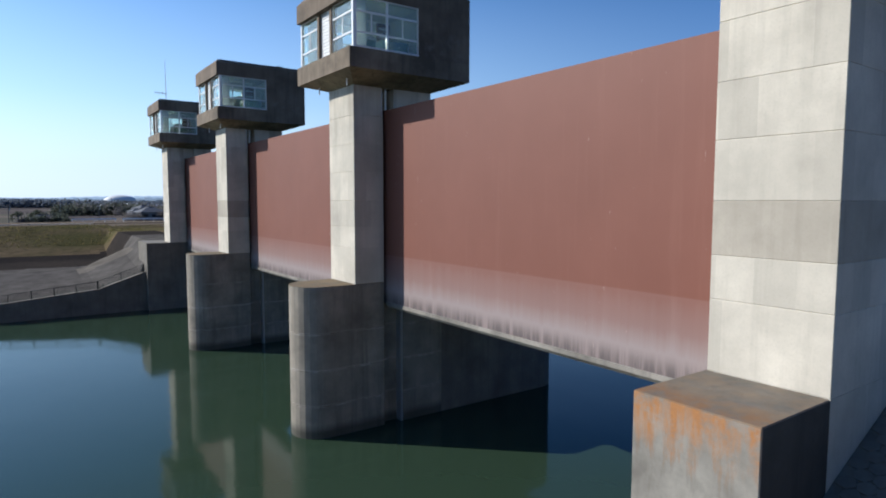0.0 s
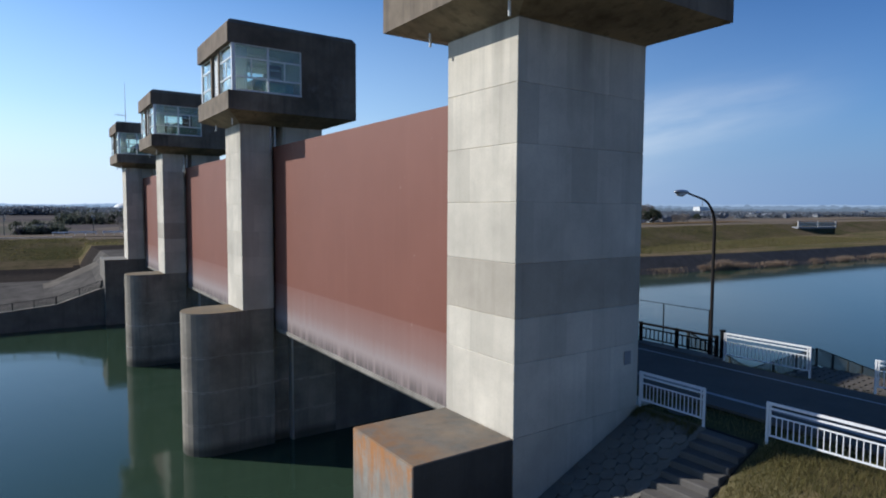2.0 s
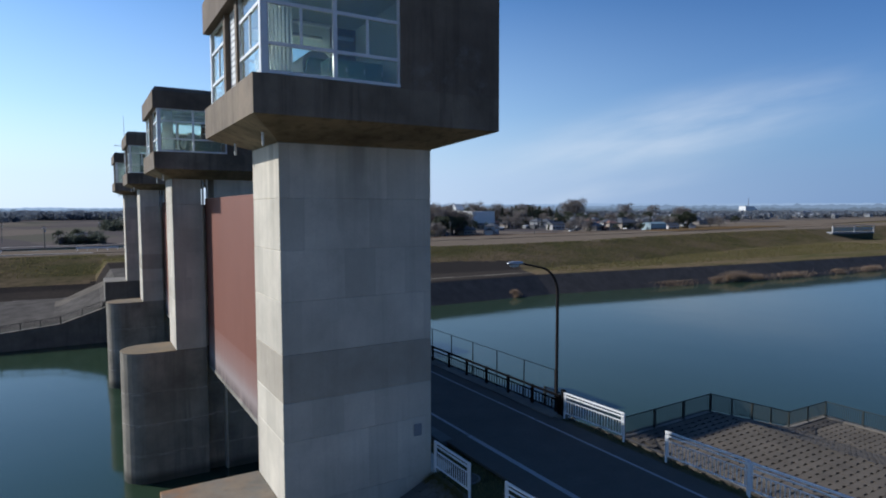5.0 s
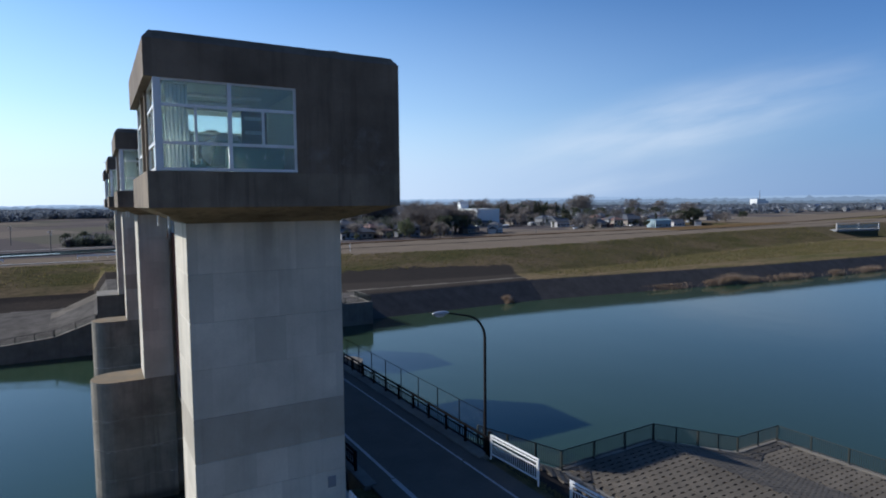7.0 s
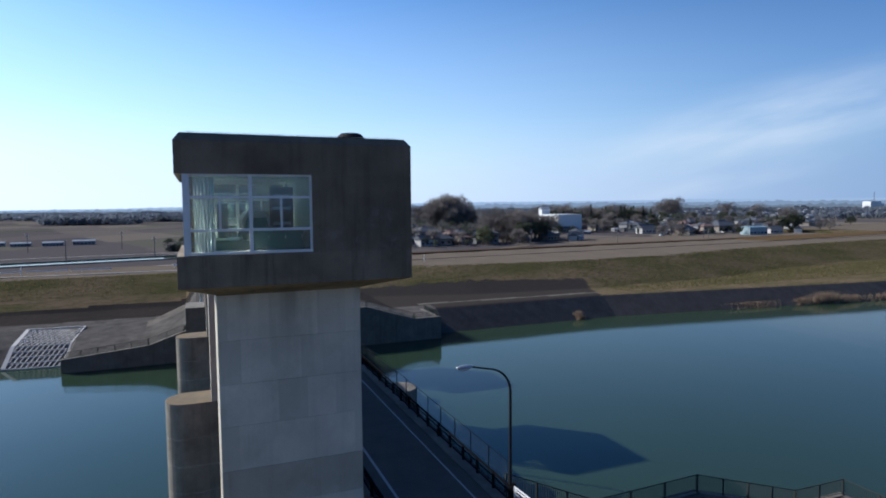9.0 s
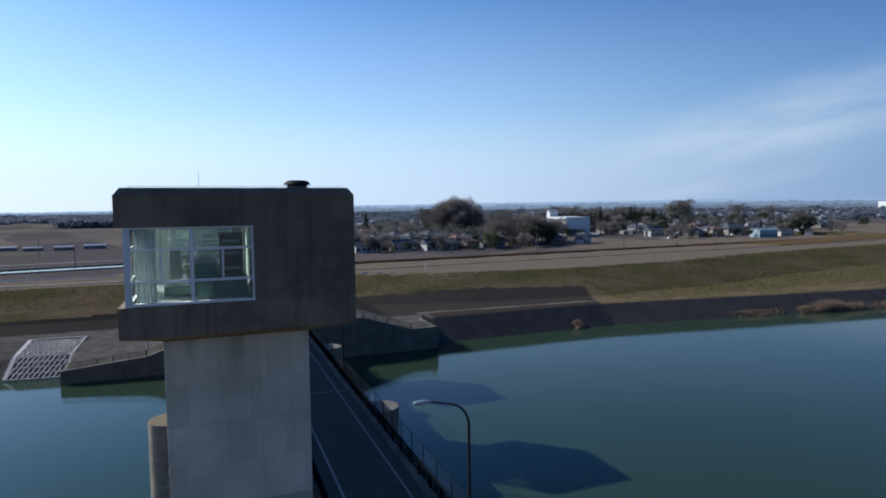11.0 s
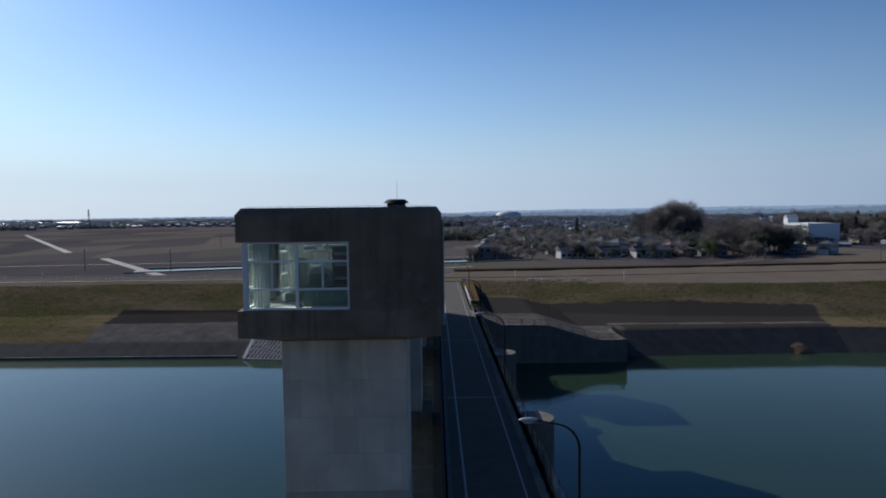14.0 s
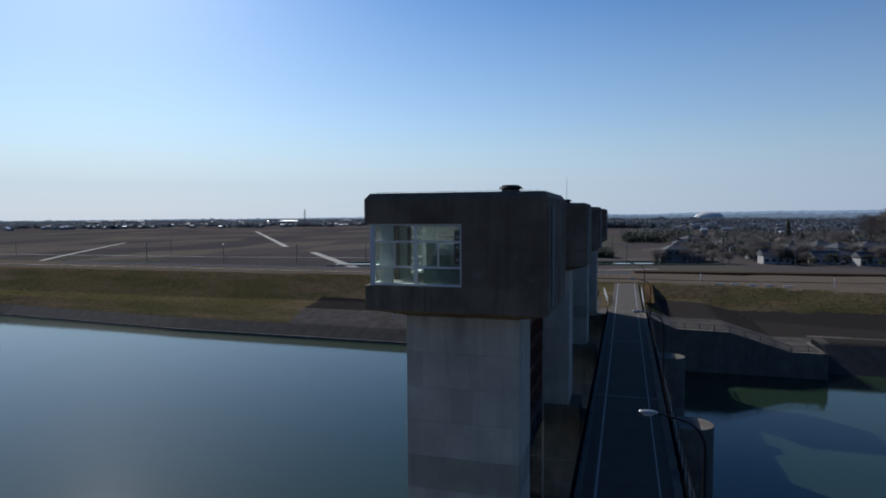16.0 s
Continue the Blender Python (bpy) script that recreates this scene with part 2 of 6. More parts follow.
pale_patch(M["house"], 23.6, 22.3, 0.8)
M["wing"] = concrete("wing_wall_concrete", (0.160, 0.145, 0.122), 0.6, 0.35)
M["pale_slab"] = concrete("pale_slab_concrete", (0.135, 0.122, 0.105), 0.2, 0.3)
M["grey_slab"] = concrete("grey_slab_concrete", (0.100, 0.093, 0.086), 0.2, 0.35)
M["lip"] = concrete("silted_steel", (0.24, 0.22, 0.19), 0.7, 0.5)
for key in ("pale_slab", "grey_slab"):
    M[key].node_tree.nodes["Principled BSDF"].inputs["Specular IOR Level"].default_value = 0.0
M["plinth_side"] = concrete("dark_plinth_concrete", (0.075, 0.066, 0.054), 0.6, 0.4)
M["revet"] = concrete("revetment_concrete", (0.078, 0.066, 0.057), 0.35, 0.35)
M["asphalt"] = plain("asphalt", (0.090, 0.078, 0.066), 0.9, vary=0.3, spec=0.2, scale=0.7, bumpy=0.3)
M["kerb"] = concrete("kerb_concrete", (0.14, 0.135, 0.125), 0.3, 0.3)
M["line"] = plain("road_line_paint", (0.27, 0.28, 0.29), 0.7, vary=0.3, scale=1.2)
M["white_paint"] = plain("white_fence_paint", (0.66, 0.66, 0.66), 0.45, vary=0.1)
M["brown_paint"] = plain("dark_brown_rail_paint", (0.009, 0.009, 0.010), 0.85, vary=0.2, spec=0.0)
M["grey_paint"] = plain("grey_green_fence_paint", (0.034, 0.040, 0.038), 0.8, vary=0.2, spec=0.15)
M["farm_concrete"] = concrete("farm_road_concrete", (0.33, 0.31, 0.28), 0.1, 0.3)
M["hedge"] = plain("dry_bank_grass", (0.085, 0.058, 0.040), 0.95, vary=0.4, scale=0.4, spec=0.0)
M["steel"] = plain("galvanised_steel", (0.45, 0.46, 0.47), 0.4, 0.8, vary=0.15)
M["lamp_pole"] = plain("dark_lamp_paint", (0.024, 0.021, 0.020), 0.7, vary=0.2, spec=0.08)
M["alu"] = plain("aluminium_frame", (0.62, 0.63, 0.63), 0.45, 0.05, vary=0.06)
M["inner_wall"] = plain("interior_plaster", (0.36, 0.42, 0.39), 0.85, vary=0.12)
M["curtain"] = plain("pale_curtain_cloth", (0.62, 0.66, 0.64), 0.9, vary=0.1)
M["machine"] = plain("green_machine_paint", (0.028, 0.105, 0.082), 0.4, vary=0.2)
M["machine_grey"] = plain("grey_machine_paint", (0.30, 0.33, 0.33), 0.45, vary=0.2)
M["panel_brown"] = plain("dark_brown_panel_paint", (0.045, 0.030, 0.024), 0.5, vary=0.2)
M["panel_white"] = plain("white_louvre_paint", (0.62, 0.63, 0.62), 0.6, vary=0.1)
M["bark"] = plain("bark", (0.085, 0.065, 0.05), 0.9, vary=0.3, scale=2)
M["roof_dark"] = plain("dark_roof_tiles", (0.075, 0.080, 0.090), 0.7, vary=0.3, scale=0.6)
M["roof_red"] = plain("brown_roof_tiles", (0.16, 0.09, 0.07), 0.7, vary=0.3, scale=0.6)
M["roof_blue"] = plain("blue_sheet_roof", (0.17, 0.25, 0.29), 0.45, vary=0.15, scale=0.6)
M["roof_light"] = plain("pale_sheet_roof", (0.34, 0.36, 0.38), 0.5, vary=0.2, scale=0.6)
M["wall_white"] = plain("white_render", (0.44, 0.42, 0.40), 0.85, vary=0.15, scale=0.5)
M["wall_tan"] = plain("tan_render", (0.26, 0.225, 0.19), 0.85, vary=0.2, scale=0.5)
M["wall_grey"] = plain("grey_cladding", (0.21, 0.215, 0.225), 0.8, vary=0.2, scale=0.5)
M["wall_blue"] = plain("pale_blue_cladding", (0.24, 0.32, 0.35), 0.7, vary=0.1, scale=0.5)
M["glass_dark"] = plain("dark_window_glass", (0.03, 0.035, 0.04), 0.08, vary=0.1)
M["car_white"] = plain("white_car_paint", (0.75, 0.76, 0.77), 0.25, vary=0.04)
M["car_dark"] = plain("dark_car_paint", (0.06, 0.065, 0.075), 0.25, vary=0.04)
M["tyre"] = plain("tyre_rubber", (0.02, 0.02, 0.02), 0.8)


def make_glass():
    m, nt, b = nodes_of("window_glass", 0.02)
    b.inputs["Base Color"].default_value = (0.82, 0.92, 0.88, 1)
    b.inputs["Transmission Weight"].default_value = 0.955
    b.inputs["IOR"].default_value = 1.42
    return m


M["glass"] = make_glass()


def make_gate_paint():
    """Oxide-red paint, chalked white towards the wetted bottom."""
    m, nt, b = nodes_of("oxide_red_gate_paint", 0.62, 0, 0.35)
    v = coords(nt, world_space=True)
    vs = coords(nt, (1, 1.2, 0.07), True)
    big, runs = noise_tex(nt, v, 0.35, 5), noise_tex(nt, vs, 1.7, 6, 0.7)
    fine = noise_tex(nt, v, 9, 5)
    c = mix(nt, (0.140, 0.049, 0.031), (0.178, 0.067, 0.045), big)
    c = mix(nt, c, (0.220, 0.098, 0.070), ramp(nt, runs, [(0.55, 0), (0.85, 0.40)]))
    sep = nt.nodes.new("ShaderNodeSeparateXYZ")
    nt.links.new(v, sep.inputs[0])
    z = math_node(nt, "ADD", sep.outputs["Z"], math_node(nt, "MULTIPLY", runs, -0.9))
    pale = ramp(nt, math_node(nt, "DIVIDE", math_node(nt, "SUBTRACT", 10.35, z), 3.2), [(0.20, 0), (0.28, 0.06), (0.55, 0.22), (0.80, 0.66), (0.95, 0.60)])
    edge = ramp(nt, math_node(nt, "DIVIDE", math_node(nt, "SUBTRACT", 10.35, sep.outputs["Z"]), 3.2), [(0.0, 0), (0.015, 0.13)])
    c = mix(nt, c, (0.34, 0.25, 0.235), edge)
    c = mix(nt, c, (0.290, 0.268, 0.262), pale)
    grime = math_node(nt, "MULTIPLY", ramp(nt, math_node(nt, "DIVIDE", math_node(nt, "SUBTRACT", 8.3, sep.outputs["Z"]), 1.2), [(0.1, 0), (0.65, 0.8)]), ramp(nt, runs, [(0.36, 0), (0.56, 1)]))
    c = mix(nt, c, (0.085, 0.070, 0.072), grime)
    chips = ramp(nt, noise_tex(nt, coords(nt, (2, 2, 0.6), True), 3.2, 3), [(0.735, 0), (0.75, 0.7)])
    c = mix(nt, c, (0.40, 0.30, 0.27), math_node(nt, "MULTIPLY", chips, 0.5))
    grime = ramp(nt, math_node(nt, "SUBTRACT", 8.25, math_node(nt, "ADD", sep.outputs["Z"], math_node(nt, "MULTIPLY", runs, 0.5))), [(0.0, 0), (0.55, 0.75)])
    c = mix(nt, c, (0.085, 0.070, 0.062), math_node(nt, "MULTIPLY", grime, ramp(nt, runs, [(0.40, 0.15), (0.60, 1.0)])))
    nt.links.new(c, b.inputs["Base Color"])
    bump(nt, b, fine, 0.1, 0.01)
    return m


M["gate"] = make_gate_paint()


def make_plinth():
    """Concrete with orange lichen and rust runs spreading from the top edge."""
    m, nt, b = nodes_of("rust_stained_concrete", 0.9, 0, 0.3)
    v = coords(nt, world_space=True)
    vs = coords(nt, (1.3, 1.3, 0.22), True)
    big, runs, fine = noise_tex(nt, v, 0.9, 6, 0.65), noise_tex(nt, vs, 2.2, 6, 0.65), noise_tex(nt, v, 12, 6, 0.7)
    c = mix(nt, (0.265, 0.248, 0.212), (0.15, 0.138, 0.118), ramp(nt, big, [(0.35, 0), (0.7, 1)]))
    c = mix(nt, c, (0.10, 0.085, 0.07), ramp(nt, runs, [(0.52, 0), (0.75, 0.6)]))
    sep = nt.nodes.new("ShaderNodeSeparateXYZ")
    nt.links.new(v, sep.inputs[0])
    drop = ramp(nt, math_node(nt, "ADD", math_node(nt, "DIVIDE", math_node(nt, "SUBTRACT", 8.75, sep.outputs["Z"]), 2.6), math_node(nt, "MULTIPLY", math_node(nt, "SUBTRACT", runs, 0.5), -1.6)), [(0.05, 1), (0.55, 0)])
    xedge = ramp(nt, math_node(nt, "ADD", math_node(nt, "DIVIDE", math_node(nt, "SUBTRACT", sep.outputs["X"], 13.9), 2.4), math_node(nt, "MULTIPLY", math_node(nt, "SUBTRACT", big, 0.5), 1.2)), [(0.15, 1), (0.55, 0)])
    patch = ramp(nt, noise_tex(nt, v, 1.6, 6, 0.7), [(0.38, 0.15), (0.54, 1.0)])
    orange = math_node(nt, "MULTIPLY", math_node(nt, "MULTIPLY", math_node(nt, "MULTIPLY", drop, xedge), 0.95), patch)
    c = mix(nt, c, mix(nt, (0.42, 0.185, 0.055), (0.23, 0.11, 0.05), fine), orange)
    nt.links.new(c, b.inputs["Base Color"])
    bump(nt, b, fine, 0.4, 0.015)
    return m


M["plinth"] = make_plinth()
top_growth(M["plinth"], (0.075, 0.069, 0.058), (0.155, 0.095, 0.045), 0.62)


def make_water():
    m, nt, b = nodes_of("river_water", 0.08, 0, 0.43)
    b.inputs["IOR"].default_value = 1.33
    v = coords(nt, world_space=True)
    big = noise_tex(nt, v, 0.02, 3)
    nt.links.new(mix(nt, (0.020, 0.037, 0.022), (0.026, 0.046, 0.029), big), b.inputs["Base Color"])
    vr = coords(nt, (1.0, 0.7, 1), True)
    r1, r2 = noise_tex(nt, vr, 0.9, 3, 0.5), noise_tex(nt, vr, 0.12, 2, 0.5)
    bump(nt, b, math_node(nt, "ADD", math_node(nt, "MULTIPLY", r1, 0.35), r2), 0.18, 0.12)
    return m


M["water"] = make_water()


def make_ground(name, cols, s1, s2, rough=0.95, b_s=0.6, b_d=0.08, stretch=(1, 1, 1)):
    m, nt, b = nodes_of(name, rough, 0, 0.0)
    v = coords(nt, stretch, True)
    a, f = noise_tex(nt, v, s1, 6, 0.6), noise_tex(nt, v, s2, 6, 0.7)
    c = mix(nt, cols[0], cols[1], ramp(nt, a, [(0.38, 0), (0.62, 1)]))
    c = mix(nt, c, cols[2], ramp(nt, f, [(0.45, 0), (0.70, 0.8)]))
    nt.links.new(c, b.inputs["Base Color"])
    bump(nt, b, f, b_s, b_d)
    return m


M["grass"] = make_ground("winter_grass", [(0.082, 0.076, 0.035), (0.148, 0.110, 0.070), (0.036, 0.035, 0.018)], 0.14, 1.5, b_d=0.22, stretch=(0.4, 1, 1))
M["grass_dry"] = make_ground("dry_grass", [(0.125, 0.082, 0.045), (0.105, 0.07, 0.036), (0.07, 0.055, 0.03)], 0.15, 1.4)
M["soil"] = make_ground("dark_soil", [(0.030, 0.027, 0.025), (0.040, 0.034, 0.030), (0.024, 0.022, 0.021)], 0.12, 1.5)
M["gravel"] = make_ground("tan_gravel", [(0.155, 0.126, 0.098), (0.132, 0.108, 0.086), (0.104, 0.086, 0.070)], 0.12, 2.0)


def make_bank():
    """Winter grass with a dark bare stretch below an uneven line."""
    m, nt, b = nodes_of("bank_grass_and_soil", 0.95, 0, 0.0)
    v = coords(nt, (0.4, 1, 1), True)
    a, f = noise_tex(nt, v, 0.14, 6, 0.6), noise_tex(nt, v, 1.5, 6, 0.7)
    c = mix(nt, (0.082, 0.076, 0.035), (0.148, 0.110, 0.070), ramp(nt, a, [(0.38, 0), (0.62, 1)]))
    c = mix(nt, c, (0.036, 0.035, 0.018), ramp(nt, f, [(0.45, 0), (0.70, 0.8)]))
    d = mix(nt, (0.034, 0.031, 0.029), (0.050, 0.043, 0.038), f)
    wv = coords(nt, (1, 1, 1), True)
    sep = nt.nodes.new("ShaderNodeSeparateXYZ")
    nt.links.new(wv, sep.inputs[0])
    wob = math_node(nt, "MULTIPLY", math_node(nt, "SUBTRACT", noise_tex(nt, wv, 0.35, 5, 0.7), 0.5), 5.0)
    y = math_node(nt, "ADD", sep.outputs["Y"], wob)
    top = math_node(nt, "SUBTRACT", math_node(nt, "SUBTRACT", 126.56, math_node(nt, "MULTIPLY", sep.outputs["X"], 0.164)), y)
    side = math_node(nt, "SUBTRACT", math_node(nt, "ADD", 62.6, math_node(nt, "MULTIPLY", y, 0.4)), sep.outputs["X"])
    soil = math_node(nt, "MULTIPLY", ramp(nt, top, [(0.0, 0), (0.9, 1)]), ramp(nt, side, [(0.0, 0), (0.9, 1)]))
    nt.links.new(mix(nt, c, d, soil), b.inputs["Base Color"])
    bump(nt, b, f, 0.6, 0.2)
    return m


M["bank"] = make_bank()


def make_fields():
    """Winter paddies: a patchwork of brown and tan plots, thin banks between them."""
    m, nt, b = nodes_of("winter_fields", 0.95, 0, 0.0)
    v = coords(nt, (1 / 46.0, 1 / 105.0, 0), True)
    rot = add(nt, "ShaderNodeMapping", Rotation=(0, 0, radians(-35)))
    nt.links.new(v, rot.inputs["Vector"])
    vo = add(nt, "ShaderNodeTexVoronoi", Scale=1.0, Randomness=0.35)
    vo.distance = "CHEBYCHEV"
    nt.links.new(rot.outputs["Vector"], vo.inputs["Vector"])
    sep = nt.nodes.new("ShaderNodeSeparateColor")
    nt.links.new(vo.outputs["Color"], sep.inputs[0])
    # plots lean to purple-grey, with some distance haze put into their colours
    c = ramp(nt, sep.outputs[0], [(0.0, (0.076, 0.068, 0.070)), (0.35, (0.094, 0.084, 0.082)), (0.6, (0.116, 0.101, 0.092)), (0.85, (0.160, 0.136, 0.112)), (1.0, (0.080, 0.082, 0.066))])
    wv = coords(nt, (1, 1, 1), True)
    f = noise_tex(nt, wv, 0.35, 6, 0.7)
    c = mix(nt, c, (0.068, 0.061, 0.061), ramp(nt, f, [(0.45, 0), (0.75, 0.6)]))
    nt.links.new(c, b.inputs["Base Color"])
    bump(nt, b, f, 0.4, 0.1)
    return m


M["fields"] = make_fields()


def make_leaves(name, c1, c2):
    m, nt, b = nodes_of(name, 0.9, 0, 0.04)
    g = nt.nodes.new("ShaderNodeNewGeometry")
    c = mix(nt, c1, c2, g.outputs["Random Per Island"])
    nt.links.new(c, b.inputs["Base Color"])
    tr = nt.nodes.new("ShaderNodeBsdfTranslucent")
    nt.links.new(c, tr.inputs["Color"])
    ms = nt.nodes.new("ShaderNodeMixShader")
    ms.inputs[0].default_value = 0.45
    nt.links.new(b.outputs[0], ms.inputs[1])
    nt.links.new(tr.outputs[0], ms.inputs[2])
    nt.links.new(ms.outputs[0], nt.nodes["Material Output"].inputs[0])
    return m


M["leaf_dark"] = make_leaves("evergreen_leaves", (0.055, 0.066, 0.048), (0.100, 0.110, 0.076))
M["leaf_olive"] = make_leaves("olive_leaves", (0.085, 0.098, 0.055), (0.13, 0.14, 0.08))
M["twigs"] = make_leaves("bare_winter_twigs", (0.140, 0.126, 0.118), (0.215, 0.194, 0.182))
M["reeds"] = make_leaves("dry_reeds", (0.24, 0.175, 0.120), (0.40, 0.30, 0.215))
M["blades"] = make_leaves("grass_blades", (0.105, 0.100, 0.036), (0.190, 0.155, 0.072))


# ---- mesh helpers ----
def box(bm, x0, x1, y0, y1, z0, z1, bevel=0.0):
    r = bmesh.ops.create_cube(bm, size=1, matrix=Matrix.LocRotScale(((x0 + x1) / 2, (y0 + y1) / 2, (z0 + z1) / 2), None, (x1 - x0, y1 - y0, z1 - z0)))
    if bevel:
        edges = list({e for v in r["verts"] for e in v.link_edges})
        bmesh.ops.bevel(bm, geom=edges, offset=bevel, segments=1, affect="EDGES")


def boxes(*specs, bevel=0.0):
    bm = bmesh.new()
    for s in specs:
        box(bm, *s, bevel=bevel)
    return bm


def prism(pts, z0, z1, axis="z", bevel=0.0):
    """Extrudes an outline. axis z: (x, y) points between z0 and z1; axis y: (x, z) points; axis x: (y, z) points."""
    bm = bmesh.new()
    put = {"z": lambda a, b, c: (a, b, c), "y": lambda a, b, c: (a, c, b), "x": lambda a, b, c: (c, a, b)}[axis]
    lo, hi = ([bm.verts.new(put(a, b, z)) for a, b in pts] for z in (z0, z1))
    bm.faces.new(lo[::-1])
    bm.faces.new(hi)
    n = len(pts)
    for i in range(n):
        bm.faces.new((lo[i], lo[(i + 1) % n], hi[(i + 1) % n], hi[i]))
    bmesh.ops.recalc_face_normals(bm, faces=bm.faces)
    if bevel:
        bmesh.ops.bevel(bm, geom=list(bm.edges), offset=bevel, segments=1, affect="EDGES")
    return bm


def tube(bm, points, radius, sides=8, taper=None):
    """A round bar along a line of points."""
    pts = [Vector(p) for p in points]
    rings = []
    for i, p in enumerate(pts):
        d = (pts[min(i + 1, len(pts) - 1)] - pts[max(i - 1, 0)]).normalized()
        u = d.orthogonal().normalized() if abs(d.z) > 0.9 else d.cross(Vector((0, 0, 1))).normalized()
        w = d.cross(u)
        r = radius if taper is None else radius + (taper - radius) * i / (len(pts) - 1)
        rings.append([bm.verts.new(p + (u * math.cos(a) + w * math.sin(a)) * r) for a in (2 * math.pi * k / sides for k in range(sides))])
    for a, b in zip(rings, rings[1:]):
        for k in range(sides):
            bm.faces.new((a[k], a[(k + 1) % sides], b[(k + 1) % sides], b[k]))
    bm.faces.new(rings[0][::-1])
    bm.faces.new(rings[-1])
    return bm


def finish(bm, name, material, smooth=False):
    bmesh.ops.recalc_face_normals(bm, faces=bm.faces)
    me = bpy.data.meshes.new(name)
    bm.to_mesh(me)
    bm.free()
    for mt in material if isinstance(material, (list, tuple)) else [material]:
        me.materials.append(mt)
    if smooth:
        me.polygons.foreach_set("use_smooth", [True] * len(me.polygons))
    return me


def part(name, bm, material, parent=None, label="", at=None, smooth=False):
    me = bm if isinstance(bm, bpy.types.Mesh) else finish(bm, name, material, smooth)
    ob = new(name, me)
    ob.parent = parent
    if at:
        ob.location = at
    if label:
        tagged(ob, label)
    return ob


def thing(name, at, label, category, group="", kind="", rz=0.0):
    ob = new(name)
    ob.empty_display_size = 0.3
    ob.matrix_basis = pose(*at, 0, 0, rz)
    return tagged(ob, label, category, group, kind)


def structure(name, bm, material, label, category, smooth=False):
    return tagged(part(name, bm, material, None, "", None, smooth), label, category, "", "structure")


# ---- plan ----
SPAN, Y1 = 25.91, 7.69                 # distance between piers, axis of the first
PIER_Y = [Y1 + SPAN * k for k in range(4)]
HALF = 1.67                            # half the pier's thickness
PX0, PX1 = 17.28, 22.72                # upstream and downstream ends of a shaft
PLAT = 8.66                            # platform height
ROAD = 8.75
WATER = -0.35


def lerp(x, table):
    if x <= table[0][0]:
        return table[0][1]
    for (a, u), (b, v) in zip(table, table[1:]):
        if x <= b:
            return u + (v - u) * (x - a) / (b - a)
    return table[-1][1]


def waterline(x):
    return lerp(x, [(-130, 98), (-70, 92.5), (-12, 91.5), (-2, 90.5), (20, 88), (100, 89.5), (175, 80), (400, 66)])


def crest_edge(x):
    return lerp(x, [(-150, 131), (-80, 132), (-30, 135), (10, 133.5), (50, 130), (75, 122.5), (107, 119.5), (148, 123), (181, 132), (249, 141), (400, 155)])


FILL_FAR = [(-30, 0.5), (-14, 1.0), (-2, 1.6), (9.0, 2.7), (14.4, 4.5), (15.4, 8.15), (31, 8.4), (35.5, 6.4), (43.5, 6.3), (52.3, 3.6), (58, 3.55), (64, 3.4)]
FILL_NEAR = [(-24, -2), (-12, 0.0), (-2, 1.6), (9.0, 2.8), (14.5, 5.0), (18.2, 6.62), (22.9, 8.58), (31.0, 8.6), (37.0, 5.75), (44.8, 5.85), (53.4, 3.2), (58.3, 3.15), (75, 3.0)]


def near_edge(x):
    if x < -2:
        return 8.4 + (x + 2) * 0.1
    if x < 31:
        return 8.6
    return 10.2 if x < 58.4 else 1.0 - (x - 58) * 0.2


KINK = 3.1                                                # foot to top edge of the steep revetment


def height(x, y):
    if y > 50:                                            # far bank
        d = y - waterline(x)
        berm = 3.7
        if d < 0:
            z = max(-4.0, d * 0.75)
        elif x > -2:
            z = min(berm, d * 0.78)
        else:                                             # steep revetment, then a gently rising paved berm
            top = lerp(x, [(-36, 105.5), (-12, 101.6)]) - waterline(x)
            z = lerp(d, [(0, 0), (KINK, KINK * 0.70), (top, berm)])
        crest, back = crest_edge(x), 156 + max(0, x - 40) * 0.09
        if y > 100:
            z = max(z, min(9.0, berm + (y - (crest - 16)) * 5.3 / 16))
        if y > back:
            z = max(3.0, 9.0 - (y - back) * 0.45)
        if -2.3 < x < 58 and y > 85.2 and y < 137:
            if x < 15:                                    # paved slope from the wing wall up to a ridge
                w = min(1.0, (y - 85.5) / 15)
                ridge = lerp(x, [(-2, 3.7), (8.4, 3.75), (13.5, 6.1), (15, 6.8)])
                if y < 101.6:
                    z = lerp(x, FILL_FAR) * (1 - w) + ridge * w
                else:
                    z = max(z, ridge - (y - 101.6) * 0.9)
            else:
                z = max(z, lerp(x, FILL_FAR))
        return z
    edge = near_edge(x)
    if y > edge:
        return max(-4.0, -0.5 - (y - edge) * 3) if -2 < x < 58.4 else max(-4.0, lerp(x, FILL_NEAR) - 1.0 * (y - edge) - 3)
    z = lerp(x, FILL_NEAR)
    if x < 23:
        z = min(8.6, z + max(0, 1.9 - y) * 0.34)
    elif x > 31:
        z = min(8.6, z + max(0, -4 - y) * 0.25)
    if y < -70:
        z = max(3.0, z - (-70 - y) * 0.4)
    return z


def steps(*runs):
    out = []
    for a, b, s in runs:
        n = max(1, round((b - a) / s))
        out += [a + (b - a) * i / n for i in range(n)]
    return out + [runs[-1][1]]


